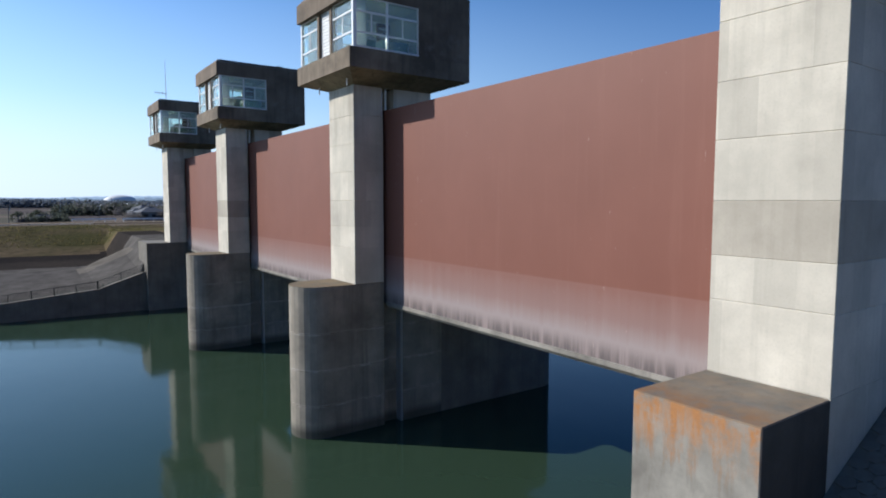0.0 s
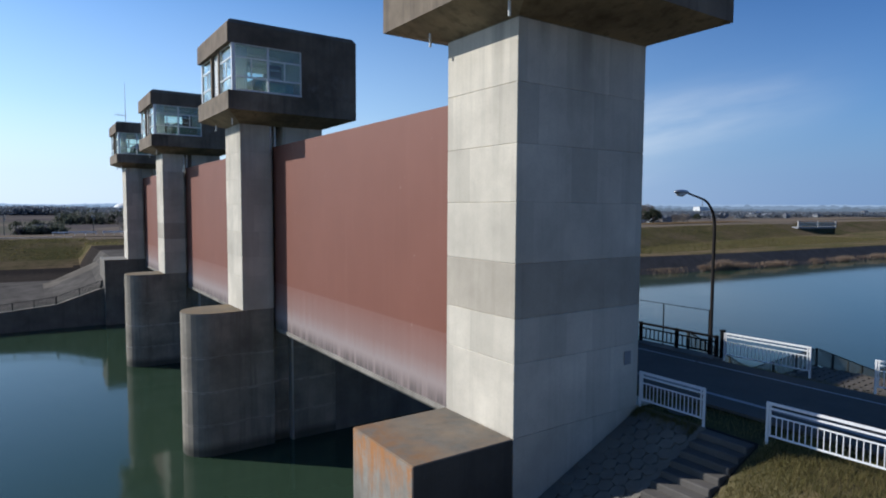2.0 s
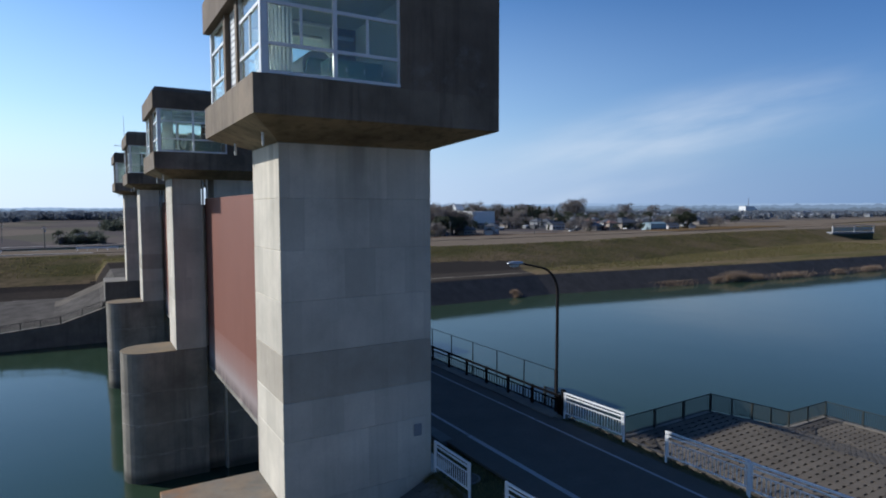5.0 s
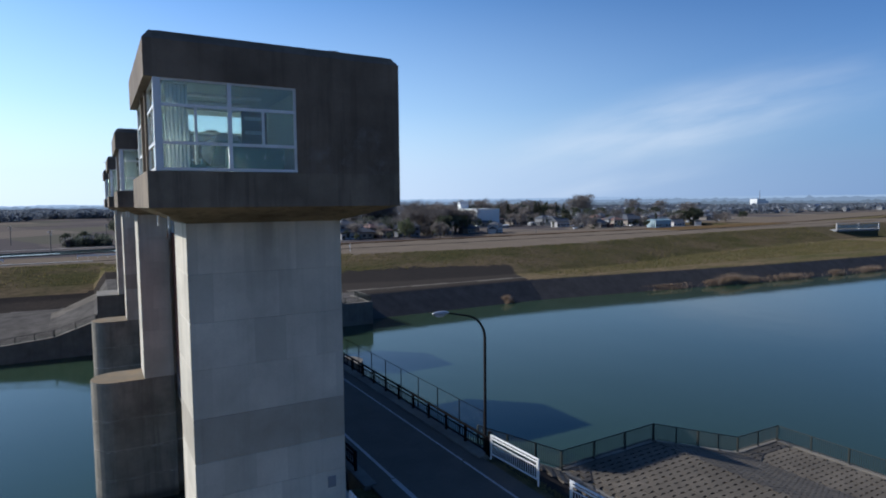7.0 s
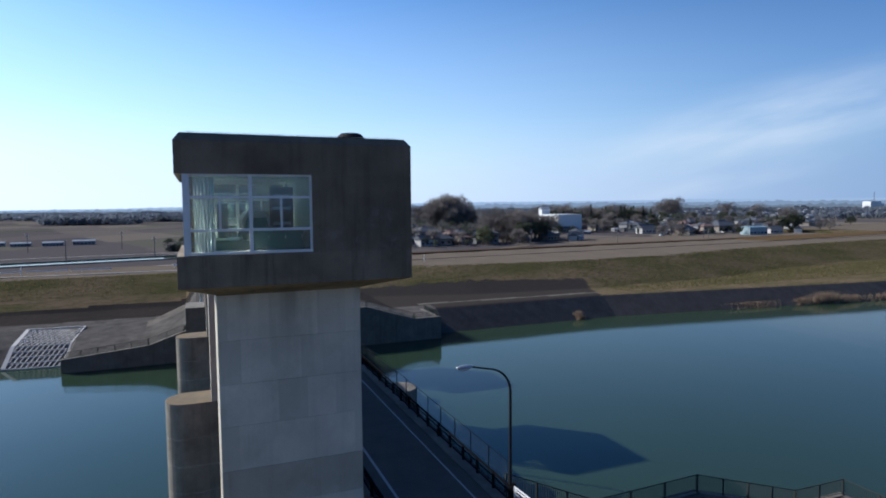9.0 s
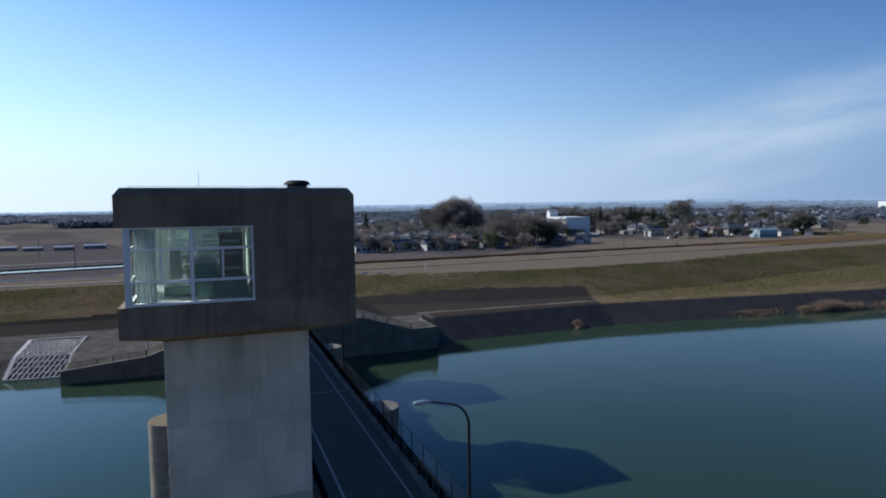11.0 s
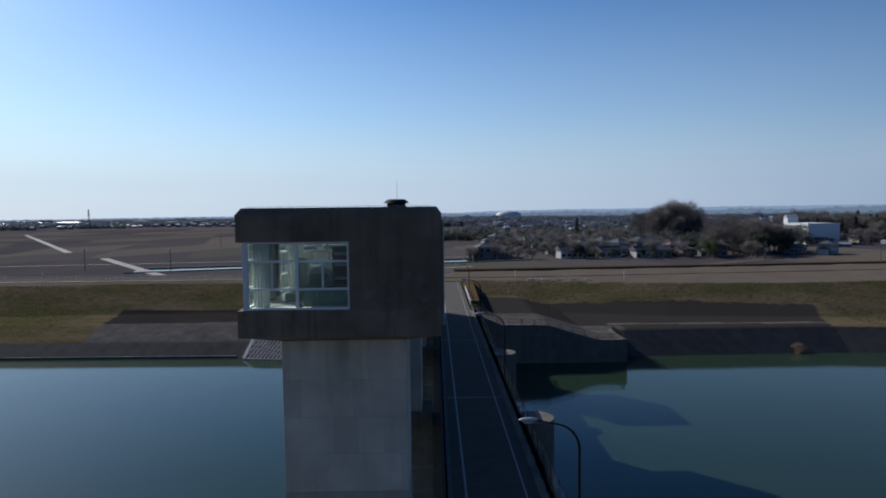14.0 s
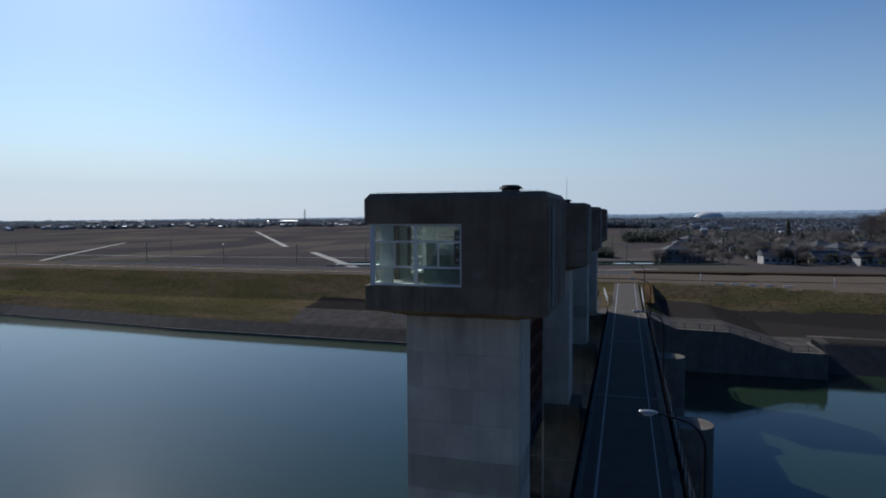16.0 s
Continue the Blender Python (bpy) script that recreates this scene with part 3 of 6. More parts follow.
def build_ground():
    xs = steps((-4500, -600, 650), (-600, -150, 50), (-150, -60, 4), (-60, 66, 1.0), (66, 112, 1.5), (112, 260, 3), (260, 600, 34), (600, 4500, 650))
    ys = steps((-4500, -200, 600), (-200, -30, 20), (-30, 14, 0.8), (14, 80, 22), (80, 124, 0.8), (124, 190, 2.0), (190, 600, 50), (600, 4800, 600))

    def bend(x, y):
        """Rows of the far bank follow the waterline."""
        return y + (waterline(x) - 91.5) * max(0.0, min(1.0, (130 - y) / 20, (y - 50) / 25))

    verts = []
    for row in ys:
        for x in xs:
            y = bend(x, row)
            verts.append((x, y, height(x, y) + (noise.noise((x * 0.15, y * 0.15, 0)) * 0.10 if 126 < y < 200 or y < -6 else 0)))
    n = len(xs)
    faces, zone = [], []
    for j in range(len(ys) - 1):
        for i in range(n - 1):
            a = j * n + i
            faces.append((a, a + 1, a + n + 1, a + n))
            x = (xs[i] + xs[i + 1]) / 2
            y = bend(x, (ys[j] + ys[j + 1]) / 2)
            d, crest, back = y - waterline(x), crest_edge(x), 162 + max(0, x - 40) * 0.09
            k = 0
            if y > 50:
                if y > back:
                    k = 4
                elif y > crest:
                    k = 3
                elif 8.4 < x < 14.6 and 97.2 < y < 101.7:
                    k = 5
                elif not -2 < x < 23 and d < (4.8 if x > -2 else KINK + 0.2):
                    k = 2
                elif x > 58 and 99.5 - 0.03 * (x - 60) > y > 98.2 - 0.03 * (x - 60) and x < 101 + (y - 96) * 0.4:
                    k = 5
                elif -41.5 - (y - 89) * 0.22 < x < 23 and y < 106.2:
                    k = 6
                elif 34 < x < 60 and y < 97:
                    k = 6
                elif -41.5 - (y - 89) * 0.22 < x < 101 + (y - 96) * 0.4 and y < lerp(x, [(40, 120), (107, 109)]) and x < 22:
                    k = 1
                elif 34 < x < 118 and y < 126:
                    k = 7
            elif y > near_edge(x) or y < 50 and x < -2 and y > 4:
                k = 2
            elif 31 < x < 34.6 and y > -12:
                k = 1
            elif x > 31.8 and y > -12 and x < 60:
                k = 5
            elif x < 22.8 and y > 2.0:
                k = 1
            elif y < -80:
                k = 4
            zone.append(k)
    me = bpy.data.meshes.new("ground")
    me.from_pydata(verts, [], faces)
    for key in ("grass", "soil", "revet", "gravel", "fields", "pale_slab", "grey_slab", "bank"):
        me.materials.append(M[key])
    me.polygons.foreach_set("material_index", zone)
    ob = new("ground", me)
    return tagged(ob, "grassed river levees, concrete revetments and brown winter fields", "ground", "", "structure")


build_ground()
bm = bmesh.new()
bmesh.ops.create_grid(bm, x_segments=1, y_segments=1, size=1, matrix=Matrix.LocRotScale((0, 46, WATER), None, (4500, 62, 1)))
structure("water", bm, M["water"], "calm green river water with faint ripples", "river")


# ---- piers ----
def outline(x0, x1, gate_near, gate_far, nose=False, tail=False, r=HALF):
    """Plan of a pier about its own axis, with gate grooves in its sides."""
    g0, g1, dp = 19.25, 20.55, 0.5
    pts = []
    if nose:
        pts += [(x0 + r + r * math.cos(a), r * math.sin(a)) for a in (math.pi * (0.5 + k / 14) for k in range(15))]
    else:
        pts += [(x0, r), (x0, -r)]
    if gate_near and x0 < g0 and x1 > g1:
        pts += [(g0, -r), (g0, -r + dp), (g1, -r + dp), (g1, -r)]
    if tail:
        pts += [(x1 - r + r * math.cos(a), r * math.sin(a)) for a in (math.pi * (-0.5 + k / 14) for k in range(15))]
    else:
        pts += [(x1, -r), (x1, r)]
    if gate_far and x0 < g0 and x1 > g1:
        pts += [(g1, r), (g1, r - dp), (g0, r - dp), (g0, r)]
    return pts


LIFTS = [8.66, 10.80, 12.08, 13.65, 15.37, 17.00, 18.67, 20.44]


def make_pier(k):
    near, far = k > 0, k < 3
    label = ("tall pale concrete gate pier with cast joints on a rust-stained plinth", "tall concrete gate pier with rounded nose standing in the water",
             "tall concrete gate pier with rounded nose standing in the water", "tall concrete gate pier on the far abutment")[k]
    p = thing("gate_pier", (0, PIER_Y[k], 0), label, "pier", "gate piers of the barrage")
    for a, b in zip(LIFTS, LIFTS[1:]):
        if b > 20 and near and far:
            part("shaft_lift", prism(outline(PX0, 19.15, 0, 0), a, b, bevel=0.018), M["pier"], p)
            part("shaft_lift", prism(outline(20.0, PX1, 0, 0), a, b, bevel=0.018), M["pier"], p)
        else:
            part("shaft_lift", prism(outline(PX0, PX1, near, far), a if a > 9 or k < 3 else 8.254, b, bevel=0.018), M["pier_dark" if b == 13.65 and k in (0, 2) else "pier"], p)
    if k in (1, 2):
        for a, b in ((-4, 1.6), (1.6, 3.7), (3.7, 5.9), (5.9, PLAT)):
            part("base_lift", prism(outline(13.9, 23.6, near, far, nose=True), a, b, bevel=0.02), M["pier_low"], p)
        part("tail", prism(outline(23.6, 34.6, 0, 0, tail=True), -4, 7.45, bevel=0.02), M["tail"], p, "rounded dark concrete tail below the bridge")
    elif k == 0:
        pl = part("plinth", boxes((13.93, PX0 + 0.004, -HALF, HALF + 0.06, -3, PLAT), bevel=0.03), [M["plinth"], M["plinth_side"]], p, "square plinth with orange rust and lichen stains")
        # only the face towards -y takes the darker concrete
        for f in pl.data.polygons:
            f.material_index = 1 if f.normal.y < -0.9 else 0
        part("base_lift", prism(outline(PX0 + 0.004, 23.6, near, far), -3, PLAT), M["pier"], p)
    else:
        part("base_lift", boxes((14.5, 23.6, -HALF, 4.5, -3, 8.25), bevel=0.03), M["wing"], p)
    if near and far:
        for x in (19.30, 19.58):
            part("cable_pipe", tube(bmesh.new(), [(x, -HALF + 0.3, 18.4), (x, -HALF + 0.3, 20.42)], 0.07, 8), M["panel_white"], p, "white cable pipe in the slot")
    for side, on in ((-1, near), (1, far)):
        if on:
            y = side * (HALF - 0.25)
            part("guide_rail", boxes((20.42, 20.56, y - 0.28, y + 0.28, -2, 18.6)), M["steel"], p, "grey steel gate guide")
            part("guide_rail", boxes((19.20, 19.27, y - 0.2, y + 0.2, 2, 18.6)), M["machine_grey"], p)
    return p


for k in range(4):
    make_pier(k)


# ---- gates ----
def make_gate(k):
    y0, y1 = PIER_Y[k] + HALF - 0.38, PIER_Y[k + 1] - HALF + 0.38
    g = thing("lift_gate", (19.45, (y0 + y1) / 2, 0), "oxide-red steel roller gate, chalky white along its lower edge, half raised", "sluice gate", "lift gates of the barrage")
    h = (y1 - y0) / 2
    part("skin_plate", boxes((0, 0.05, -h, h, 7.30, 19.10), bevel=0.008), M["gate"], g)
    part("bottom_lip", prism([(-0.06, 7.42), (-0.06, 7.22), (0.10, 7.05), (0.95, 6.95), (0.95, 7.12), (0.10, 7.29), (-0.002, 7.42)], -h + 0.4, h - 0.4, "y"), M["lip"], g, "pale silted bottom seal beam")
    part("top_flange", boxes((0.052, 0.45, -h, h, 18.30, 18.42)), M["gate"], g)
    for z in (7.35, 9.3, 11.2, 13.1, 15.0, 17.0):
        part("girder", boxes((0.052, 0.95, -h + 0.45, h - 0.45, z, z + 0.16), (0.80, 0.95, -h + 0.45, h - 0.45, z - 0.18, z + 0.34)), M["gate"], g)
    for i in range(9):
        y = -h + 0.8 + i * (2 * h - 1.6) / 8
        part("web", boxes((0.052, 0.86, y - 0.06, y + 0.06, 7.5, 18.29)), M["gate"], g)
    for s in (-1, 1):
        part("end_post", boxes((0.052, 0.95, s * (h - 0.2) - 0.2, s * (h - 0.2) + 0.2, 7.3, 18.29)), M["gate"], g)
    return g


for k in range(3):
    make_gate(k)


# ---- control houses ----
def house_window(parent, name, u0, u1, to, mull, sash, corner=True):
    """A glazed wall between u0 and u1; to(u, depth, z) places it. Three rows, a main mullion and sliding sashes."""
    w = part(name, bmesh.new(), M["alu"], parent, "white aluminium window in three rows")
    z0, z1, t0, t1 = 22.07, 24.80, 22.90, 24.02

    def bar(nm, a, b, c, d, depth=0.05, thick=0.06):
        p, q = to(a, -depth, c), to(b, depth, d)
        lo = [min(i, j) for i, j in zip(p, q)]
        hi = [max(i, j) for i, j in zip(p, q)]
        part(nm, boxes((lo[0], hi[0], lo[1], hi[1], lo[2], hi[2])), M["alu"], w)

    bar("sill", u0, u1, z0, z0 + 0.09, 0.08)
    bar("head", u0, u1, z1 - 0.06, z1, 0.05)
    bar("transom", u0, u1, t0 - 0.045, t0 + 0.045, 0.05)
    bar("transom", u0, u1, t1 - 0.045, t1 + 0.045, 0.05)
    for u in (u0 + 0.04, u1 - 0.04):
        bar("jamb", u - 0.04, u + 0.05, z0 + 0.092, z1 - 0.062, 0.046)
    for u in mull:
        bar("mullion", u - 0.060, u + 0.060, z0 + 0.092, z1 - 0.062, 0.06)
    for u in sash:
        bar("sash_stile", u - 0.036, u + 0.036, t0 + 0.047, t1 - 0.047, 0.035)
    for a, b in ((z0 + 0.04, t0), (t0, t1), (t1, z1 - 0.03)):
        cuts = [u0] + list(mull) + [u1]
        for c, d in zip(cuts, cuts[1:]):
            p, q = to(c + 0.03, -0.006, a), to(d - 0.03, 0.006, b)
            lo = [min(i, j) for i, j in zip(p, q)]
            hi = [max(i, j) for i, j in zip(p, q)]
            g = part("pane", boxes((lo[0], hi[0], lo[1], hi[1], lo[2], hi[2])), M["glass"], w)
            g.visible_shadow = False
    return w


def make_house():
    h = thing("control_house", (0, PIER_Y[0], 0), "dark weathered concrete control house with corner windows on its pier", "control house", "control houses of the barrage")
    Y, X0, X1 = 3.67, 16.05, 24.27
    bm = bmesh.new()
    rings = []
    for x0, x1, y, z in ((PX0 - 0.01, PX1 + 0.01, HALF + 0.01, 20.40), (PX0 - 0.01, PX1 + 0.01, HALF + 0.01, 20.43), (X0, X1, Y, 20.95), (X0, X1, Y, 22.05)):
        rings.append([bm.verts.new(v) for v in ((x0, -y, z), (x1, -y, z), (x1, y, z), (x0, y, z))])
    for a, b in zip(rings, rings[1:3]):
        for i in range(4):
            bm.faces.new((a[i], a[(i + 1) % 4], b[(i + 1) % 4], b[i]))
    bm.faces.new(rings[0][::-1])
    bm.faces.new(rings[2])
    for v in rings[3]:
        bm.verts.remove(v)
    part("flared_base", bm, M["flare"], h, "streaked flared concrete corbel with warm bounced light in its colour")
    part("floor_slab", boxes((X0, X1, -Y, Y, 20.953, 22.05)), M["house_slab"], h, "concrete floor slab with streaked edge")
    WX = 20.55
    for s in (-1, 1):
        part("side_wall", boxes((WX, X1 - 0.25, min(s * Y, s * (Y - 0.25)), max(s * Y, s * (Y - 0.25)), 22.053, 24.80)), M["house"], h)
    part("rear_wall", boxes((X1 - 0.25, X1, -Y, Y, 22.053, 24.80)), M["house"], h)
    # roof band with a chamfered rim
    bm = bmesh.new()
    rings = []
    for i, z in ((0.0, 24.80), (0.0, 25.90), (0.20, 26.17), (0.48, 26.17), (0.48, 26.02)):
        rings.append([bm.verts.new(v) for v in ((X0 + i, -Y + i, z), (X1 - i, -Y + i, z), (X1 - i, Y - i, z), (X0 + i, Y - i, z))])
    for a, b in zip(rings, rings[1:]):
        for i in range(4):
            bm.faces.new((a[i], a[(i + 1) % 4], b[(i + 1) % 4], b[i]))
    bm.faces.new(rings[0][::-1])
    bm.faces.new(rings[-1])
    part("roof", bm, M["house"], h, "flat concrete roof with a chamfered rim")
    # windows on the two sides and the upstream front
    for s in (-1, 1):
        house_window(h, "window", 16.42, WX, lambda u, d, z, s=s: (u, s * (Y - 0.10) + d, z), [18.45], [17.45, 19.48])
    fx = 16.36
    for s in (-1, 1):
        a, b = sorted((s * 3.50, s * 1.00))
        house_window(h, "window", a, b, lambda u, d, z: (fx + d, u, z), [], [(a + b) / 2])
        part("corner_post", boxes((fx - 0.07, fx + 0.09, s * 3.55 - 0.09, s * 3.55 + 0.09, 22.053, 24.798)), M["alu"], h)
        part("column", boxes((fx - 0.12, fx + 0.25, s * 0.87 - 0.13, s * 0.87 + 0.13, 22.053, 24.798)), M["house"], h, "narrow concrete column between windows")
    pan = part("louvre_panel", boxes((fx + 0.05, fx + 0.12, -0.738, 0.738, 22.053, 24.798)), M["panel_white"], h, "grey-white glass block panel")
    for i in range(13):
        part("block_joint", boxes((fx + 0.035, fx + 0.049, -0.73, 0.73, 22.2 + i * 0.2, 22.22 + i * 0.2)), M["wall_grey"], pan)
        part("block_joint", boxes((fx + 0.121, fx + 0.135, -0.73, 0.73, 22.2 + i * 0.2, 22.23 + i * 0.2)), M["wall_grey"], pan)
    for i in range(7):
        part("block_joint", boxes((fx + 0.136, fx + 0.150, -0.61 + i * 0.2, -0.58 + i * 0.2, 22.06, 24.73)), M["wall_grey"], pan)
    # room inside
    part("inner_floor", boxes((16.6, X1 - 0.26, -Y + 0.27, Y - 0.27, 22.054, 22.07)), M["machine_grey"], h)
    part("inner_ceiling", boxes((16.6, X1 - 0.26, -Y + 0.27, Y - 0.27, 24.74, 24.79)), M["inner_wall"], h, "pale inner ceiling")
    part("partition", boxes((20.62, 20.72, -Y + 0.27, Y - 0.27, 22.075, 24.735)), M["inner_wall"], h, "pale inner wall")
    for y in (-3.28, 3.28):
        part("curtain", prism([(16.62 + 0.055 * i, y + (0.022 if i % 2 else -0.022)) for i in range(13)] + [(17.28 - 0.055 * i, y + (0.036 if i % 2 else -0.008)) for i in range(13)], 22.1, 24.7), M["curtain"], h, "drawn pale curtain")
    for y in (-1.6, 0.0, 1.6):
        part("ceiling_lamp", boxes((17.3, 19.9, y - 0.11, y + 0.11, 24.64, 24.735), bevel=0.02), M["panel_white"], h, "white tube light under the ceiling")
    # roof fittings and drains
    bm = tube(bmesh.new(), [(22.38, -1.98, 26.02), (22.38, -1.98, 26.34)], 0.40, 20)
    tube(bm, [(22.38, -1.98, 26.34), (22.38, -1.98, 26.44), (22.38, -1.98, 26.50)], 0.54, 20, 0.36)
    part("roof_hatch", bm, M["lamp_pole"], h, "dark round roof vent with a cap")
    for y in (-Y + 0.35, Y - 0.35):
        bm = bmesh.new()
        tube(bm, [(X0 + 0.4, y, 26.215), (X1 - 0.4, y, 26.215)], 0.007, 5)
        for i in range(7):
            x = X0 + 0.5 + i * 1.2
            tube(bm, [(x, y, 26.16), (x, y, 26.215)], 0.012, 5)
        part("lightning_wire", bm, M["steel"], h)
    for y in (-1.9, 1.9):
        part("drain_spout", tube(bmesh.new(), [(16.75, y, 20.25), (16.75, y, 20.86)], 0.04, 8), M["panel_white"], h, "white drain spout under the slab")
    part("downpipe", tube(bmesh.new(), [(X1 + 0.06, -2.6, 21.2), (X1 + 0.06, -2.6, 25.6)], 0.05, 8), M["machine_grey"], h)
    return h


def make_hoist():
    g = thing("gate_hoist", (18.25, PIER_Y[0] + 0.3, 22.07), "green-painted electric gate hoist with drum and motor", "hoist", "gate hoists")
    part("bed", boxes((-0.9, 2.2, -1.5, 1.5, 0, 0.35), bevel=0.03), M["machine"], g)
    part("drum", tube(bmesh.new(), [(0.6, -1.2, 1.0), (0.6, 1.2, 1.0)], 0.52, 20), M["machine_grey"], g)
    for y in (-1.3, 1.3):
        part("bearing", prism([(0.0, 0.35), (1.2, 0.35), (0.95, 1.2), (0.25, 1.2)], y - 0.1, y + 0.1, "y"), M["machine"], g)
    part("motor", tube(bmesh.new(), [(1.7, -0.9, 0.75), (1.7, 0.2, 0.75)], 0.32, 16), M["machine"], g)
    part("gearbox", boxes((1.3, 2.1, 0.3, 1.1, 0.35, 1.25), bevel=0.06), M["machine"], g)
    board = part("control_board", boxes((1.15, 2.05, -1.05, -0.92, 0.351, 2.40), bevel=0.02), M["panel_brown"], g, "dark brown control board")
    for z in (0.9, 1.5, 2.0):
        part("meter_row", boxes((1.25, 1.95, -1.075, -1.052, z, z + 0.12)), M["machine_grey"], board)
    part("switch_cabinet", boxes((-0.8, -0.35, 0.6, 1.4, 0.351, 1.75), bevel=0.02), M["machine_grey"], g)
    return g


def make_cabinet():
    c = thing("control_cabinet", (19.4, PIER_Y[0] - 2.35, 22.07), "dark green steel control cabinet inside the window", "cabinet", "control cabinets")
    part("body", boxes((-0.85, 0.95, -0.45, 0.3, 0.06, 0.84), bevel=0.015), M["machine"], c)
    part("plinth", boxes((-0.82, 0.92, -0.42, 0.27, 0, 0.058)), M["machine_grey"], c)
    for i in range(3):
        dr = part("door", boxes((-0.83 + i * 0.6, -0.27 + i * 0.6, -0.475, -0.452, 0.12, 0.80), bevel=0.006), M["machine"], c)
        part("handle", boxes((-0.32 + i * 0.6, -0.29 + i * 0.6, -0.50, -0.476, 0.45, 0.60)), M["steel"], dr)
    return c


house0 = make_house()
cab0 = make_cabinet()
hoist0 = make_hoist()
for k in range(1, 4):
    copy_thing(house0, pose(0, PIER_Y[k], 0))
    copy_thing(hoist0, pose(18.25, PIER_Y[k] + 0.3, 22.07))
    copy_thing(cab0, pose(19.4, PIER_Y[k] - 2.35, 22.07))

# antenna on the last house
ant = thing("antenna_mast", (17.6, PIER_Y[3] - 0.5, 26.02), "thin steel antenna mast with cross arms on the roof", "antenna")
part("mast", tube(bmesh.new(), [(0, 0, 0), (0, 0, 3.2), (0, 0, 5.6)], 0.05, 8, 0.02), M["steel"], ant)
part("arm", tube(bmesh.new(), [(-1.3, 0, 1.35), (0.2, 0, 1.35)], 0.03, 6), M["steel"], ant)
for x in (-1.2, -0.8, -0.4):
    part("element", tube(bmesh.new(), [(x, 0, 1.1), (x, 0, 1.6)], 0.015, 5), M["steel"], ant)

# ---- bridge and road ----
YB0, YB1 = 8.0, 86.0


def strip(xa, xb, ya, yb, z0, z1, bevel=0.0):
    return prism([(xa, ya), (xb, ya), (xb, yb), (xa, yb)], z0, z1, bevel=bevel)


structure("bridge_deck", strip(24.3, 31.2, YB0, YB1, 7.47, ROAD - 0.06), M["wing"], "concrete deck of the single-lane road bridge", "bridge")
structure("road", strip(24.9, 30.2, YB0, 140, ROAD - 0.056, ROAD), M["asphalt"], "dark asphalt road over the barrage", "road")
structure("road_near", prism([(24.6, -70), (30.9, -70), (30.4, 8.0), (24.6, 8.0)], ROAD - 0.1, ROAD + 0.002), M["asphalt"], "dark asphalt approach road", "road")
structure("road_crest", prism([(-400, 138.6), (50, 138.6), (420, 171), (420, 178), (50, 146), (-400, 145.5)], 8.9, 9.13), M["gravel"], "pale levee-top road", "road")
structure("kerb_east", strip(30.2, 30.95, YB0, YB1, ROAD - 0.056, ROAD + 0.06, 0.02), M["tail"], "concrete kerb of the bridge", "kerb")
structure("kerb_west", strip(24.3, 24.9, YB0, YB1, ROAD - 0.056, ROAD + 0.06, 0.02), M["kerb"], "concrete kerb of the bridge", "kerb")
structure("line_east", strip(29.36, 29.46, YB0 + 0.2, 139, ROAD + 0.004, ROAD + 0.008), M["line"], "worn white edge line", "road line")
structure("line_west", strip(25.68, 25.83, YB0 + 0.2, 139, ROAD + 0.004, ROAD + 0.008), M["line"], "worn white edge line", "road line")
for i, y in enumerate((35.4, 61.0, 86.0)):
    structure("deck_joint_%d" % (i + 1), strip(25.0, 30.2, y, y + 0.12, ROAD + 0.009, ROAD + 0.013), M["line"], "expansion joint across the bridge", "joint")
for i, (x0, x1, ya, yb) in enumerate(((29.34, 29.46, -60, 8.1), (25.62, 25.84, -60, 8.1))):
    structure("line_near_%d" % (i + 1), boxes((x0, x1, ya, yb, ROAD + 0.006, ROAD + 0.010)), M["line"], "worn white edge line", "road line")

# ---- wing walls ----
FACE_F = 84.3
structure("wall_far_east", prism([(23.6, -3), (57.4, -3), (57.4, 3.65), (52.3, 3.65), (43.5, 6.35), (35.5, 6.5), (31.0, 8.45), (23.6, 8.45)], FACE_F, FACE_F + 0.9, "y", 0.03), M["wing"], "dark concrete wing wall with a stepped top", "wing wall")
structure("wall_far_end", boxes((56.6, 57.4, 85.203, 94, -3, 3.65)), M["wing"], "dark concrete wing wall return", "wing wall")
structure("wall_far_west", prism([(-2.6, -3), (14.497, -3), (14.497, 4.6), (9.1, 2.75), (-2.6, 1.65)], 84.6, 85.5, "y", 0.03), M["wing"], "dark concrete wing wall falling towards the water", "wing wall")
structure("wall_far_return", boxes((-2.6, -1.9, 85.503, 92, -3, 1.65)), M["wing"], "dark concrete wing wall return", "wing wall")
structure("wall_near_west", prism([(-1.8, -3), (13.926, -3), (13.926, 4.9), (9.0, 2.8), (-1.8, 1.6)], 8.5, 9.4, "y"), M["wing"], "dark concrete wing wall beside the plinth", "wing wall")
structure("wall_near_east", prism([(23.61, -3), (58.4, -3), (58.4, 3.2), (53.4, 3.25), (44.8, 5.9), (37.0, 5.78), (31.0, 8.62), (23.61, 8.62)], 10.0, 10.5, "y"), M["wing"], "concrete retaining wall below the viewing terrace", "wing wall")
structure("wall_near_side", boxes((57.9, 58.4, -20, 9.997, -3, 3.2)), M["wing"], "concrete retaining wall below the viewing terrace", "wing wall")

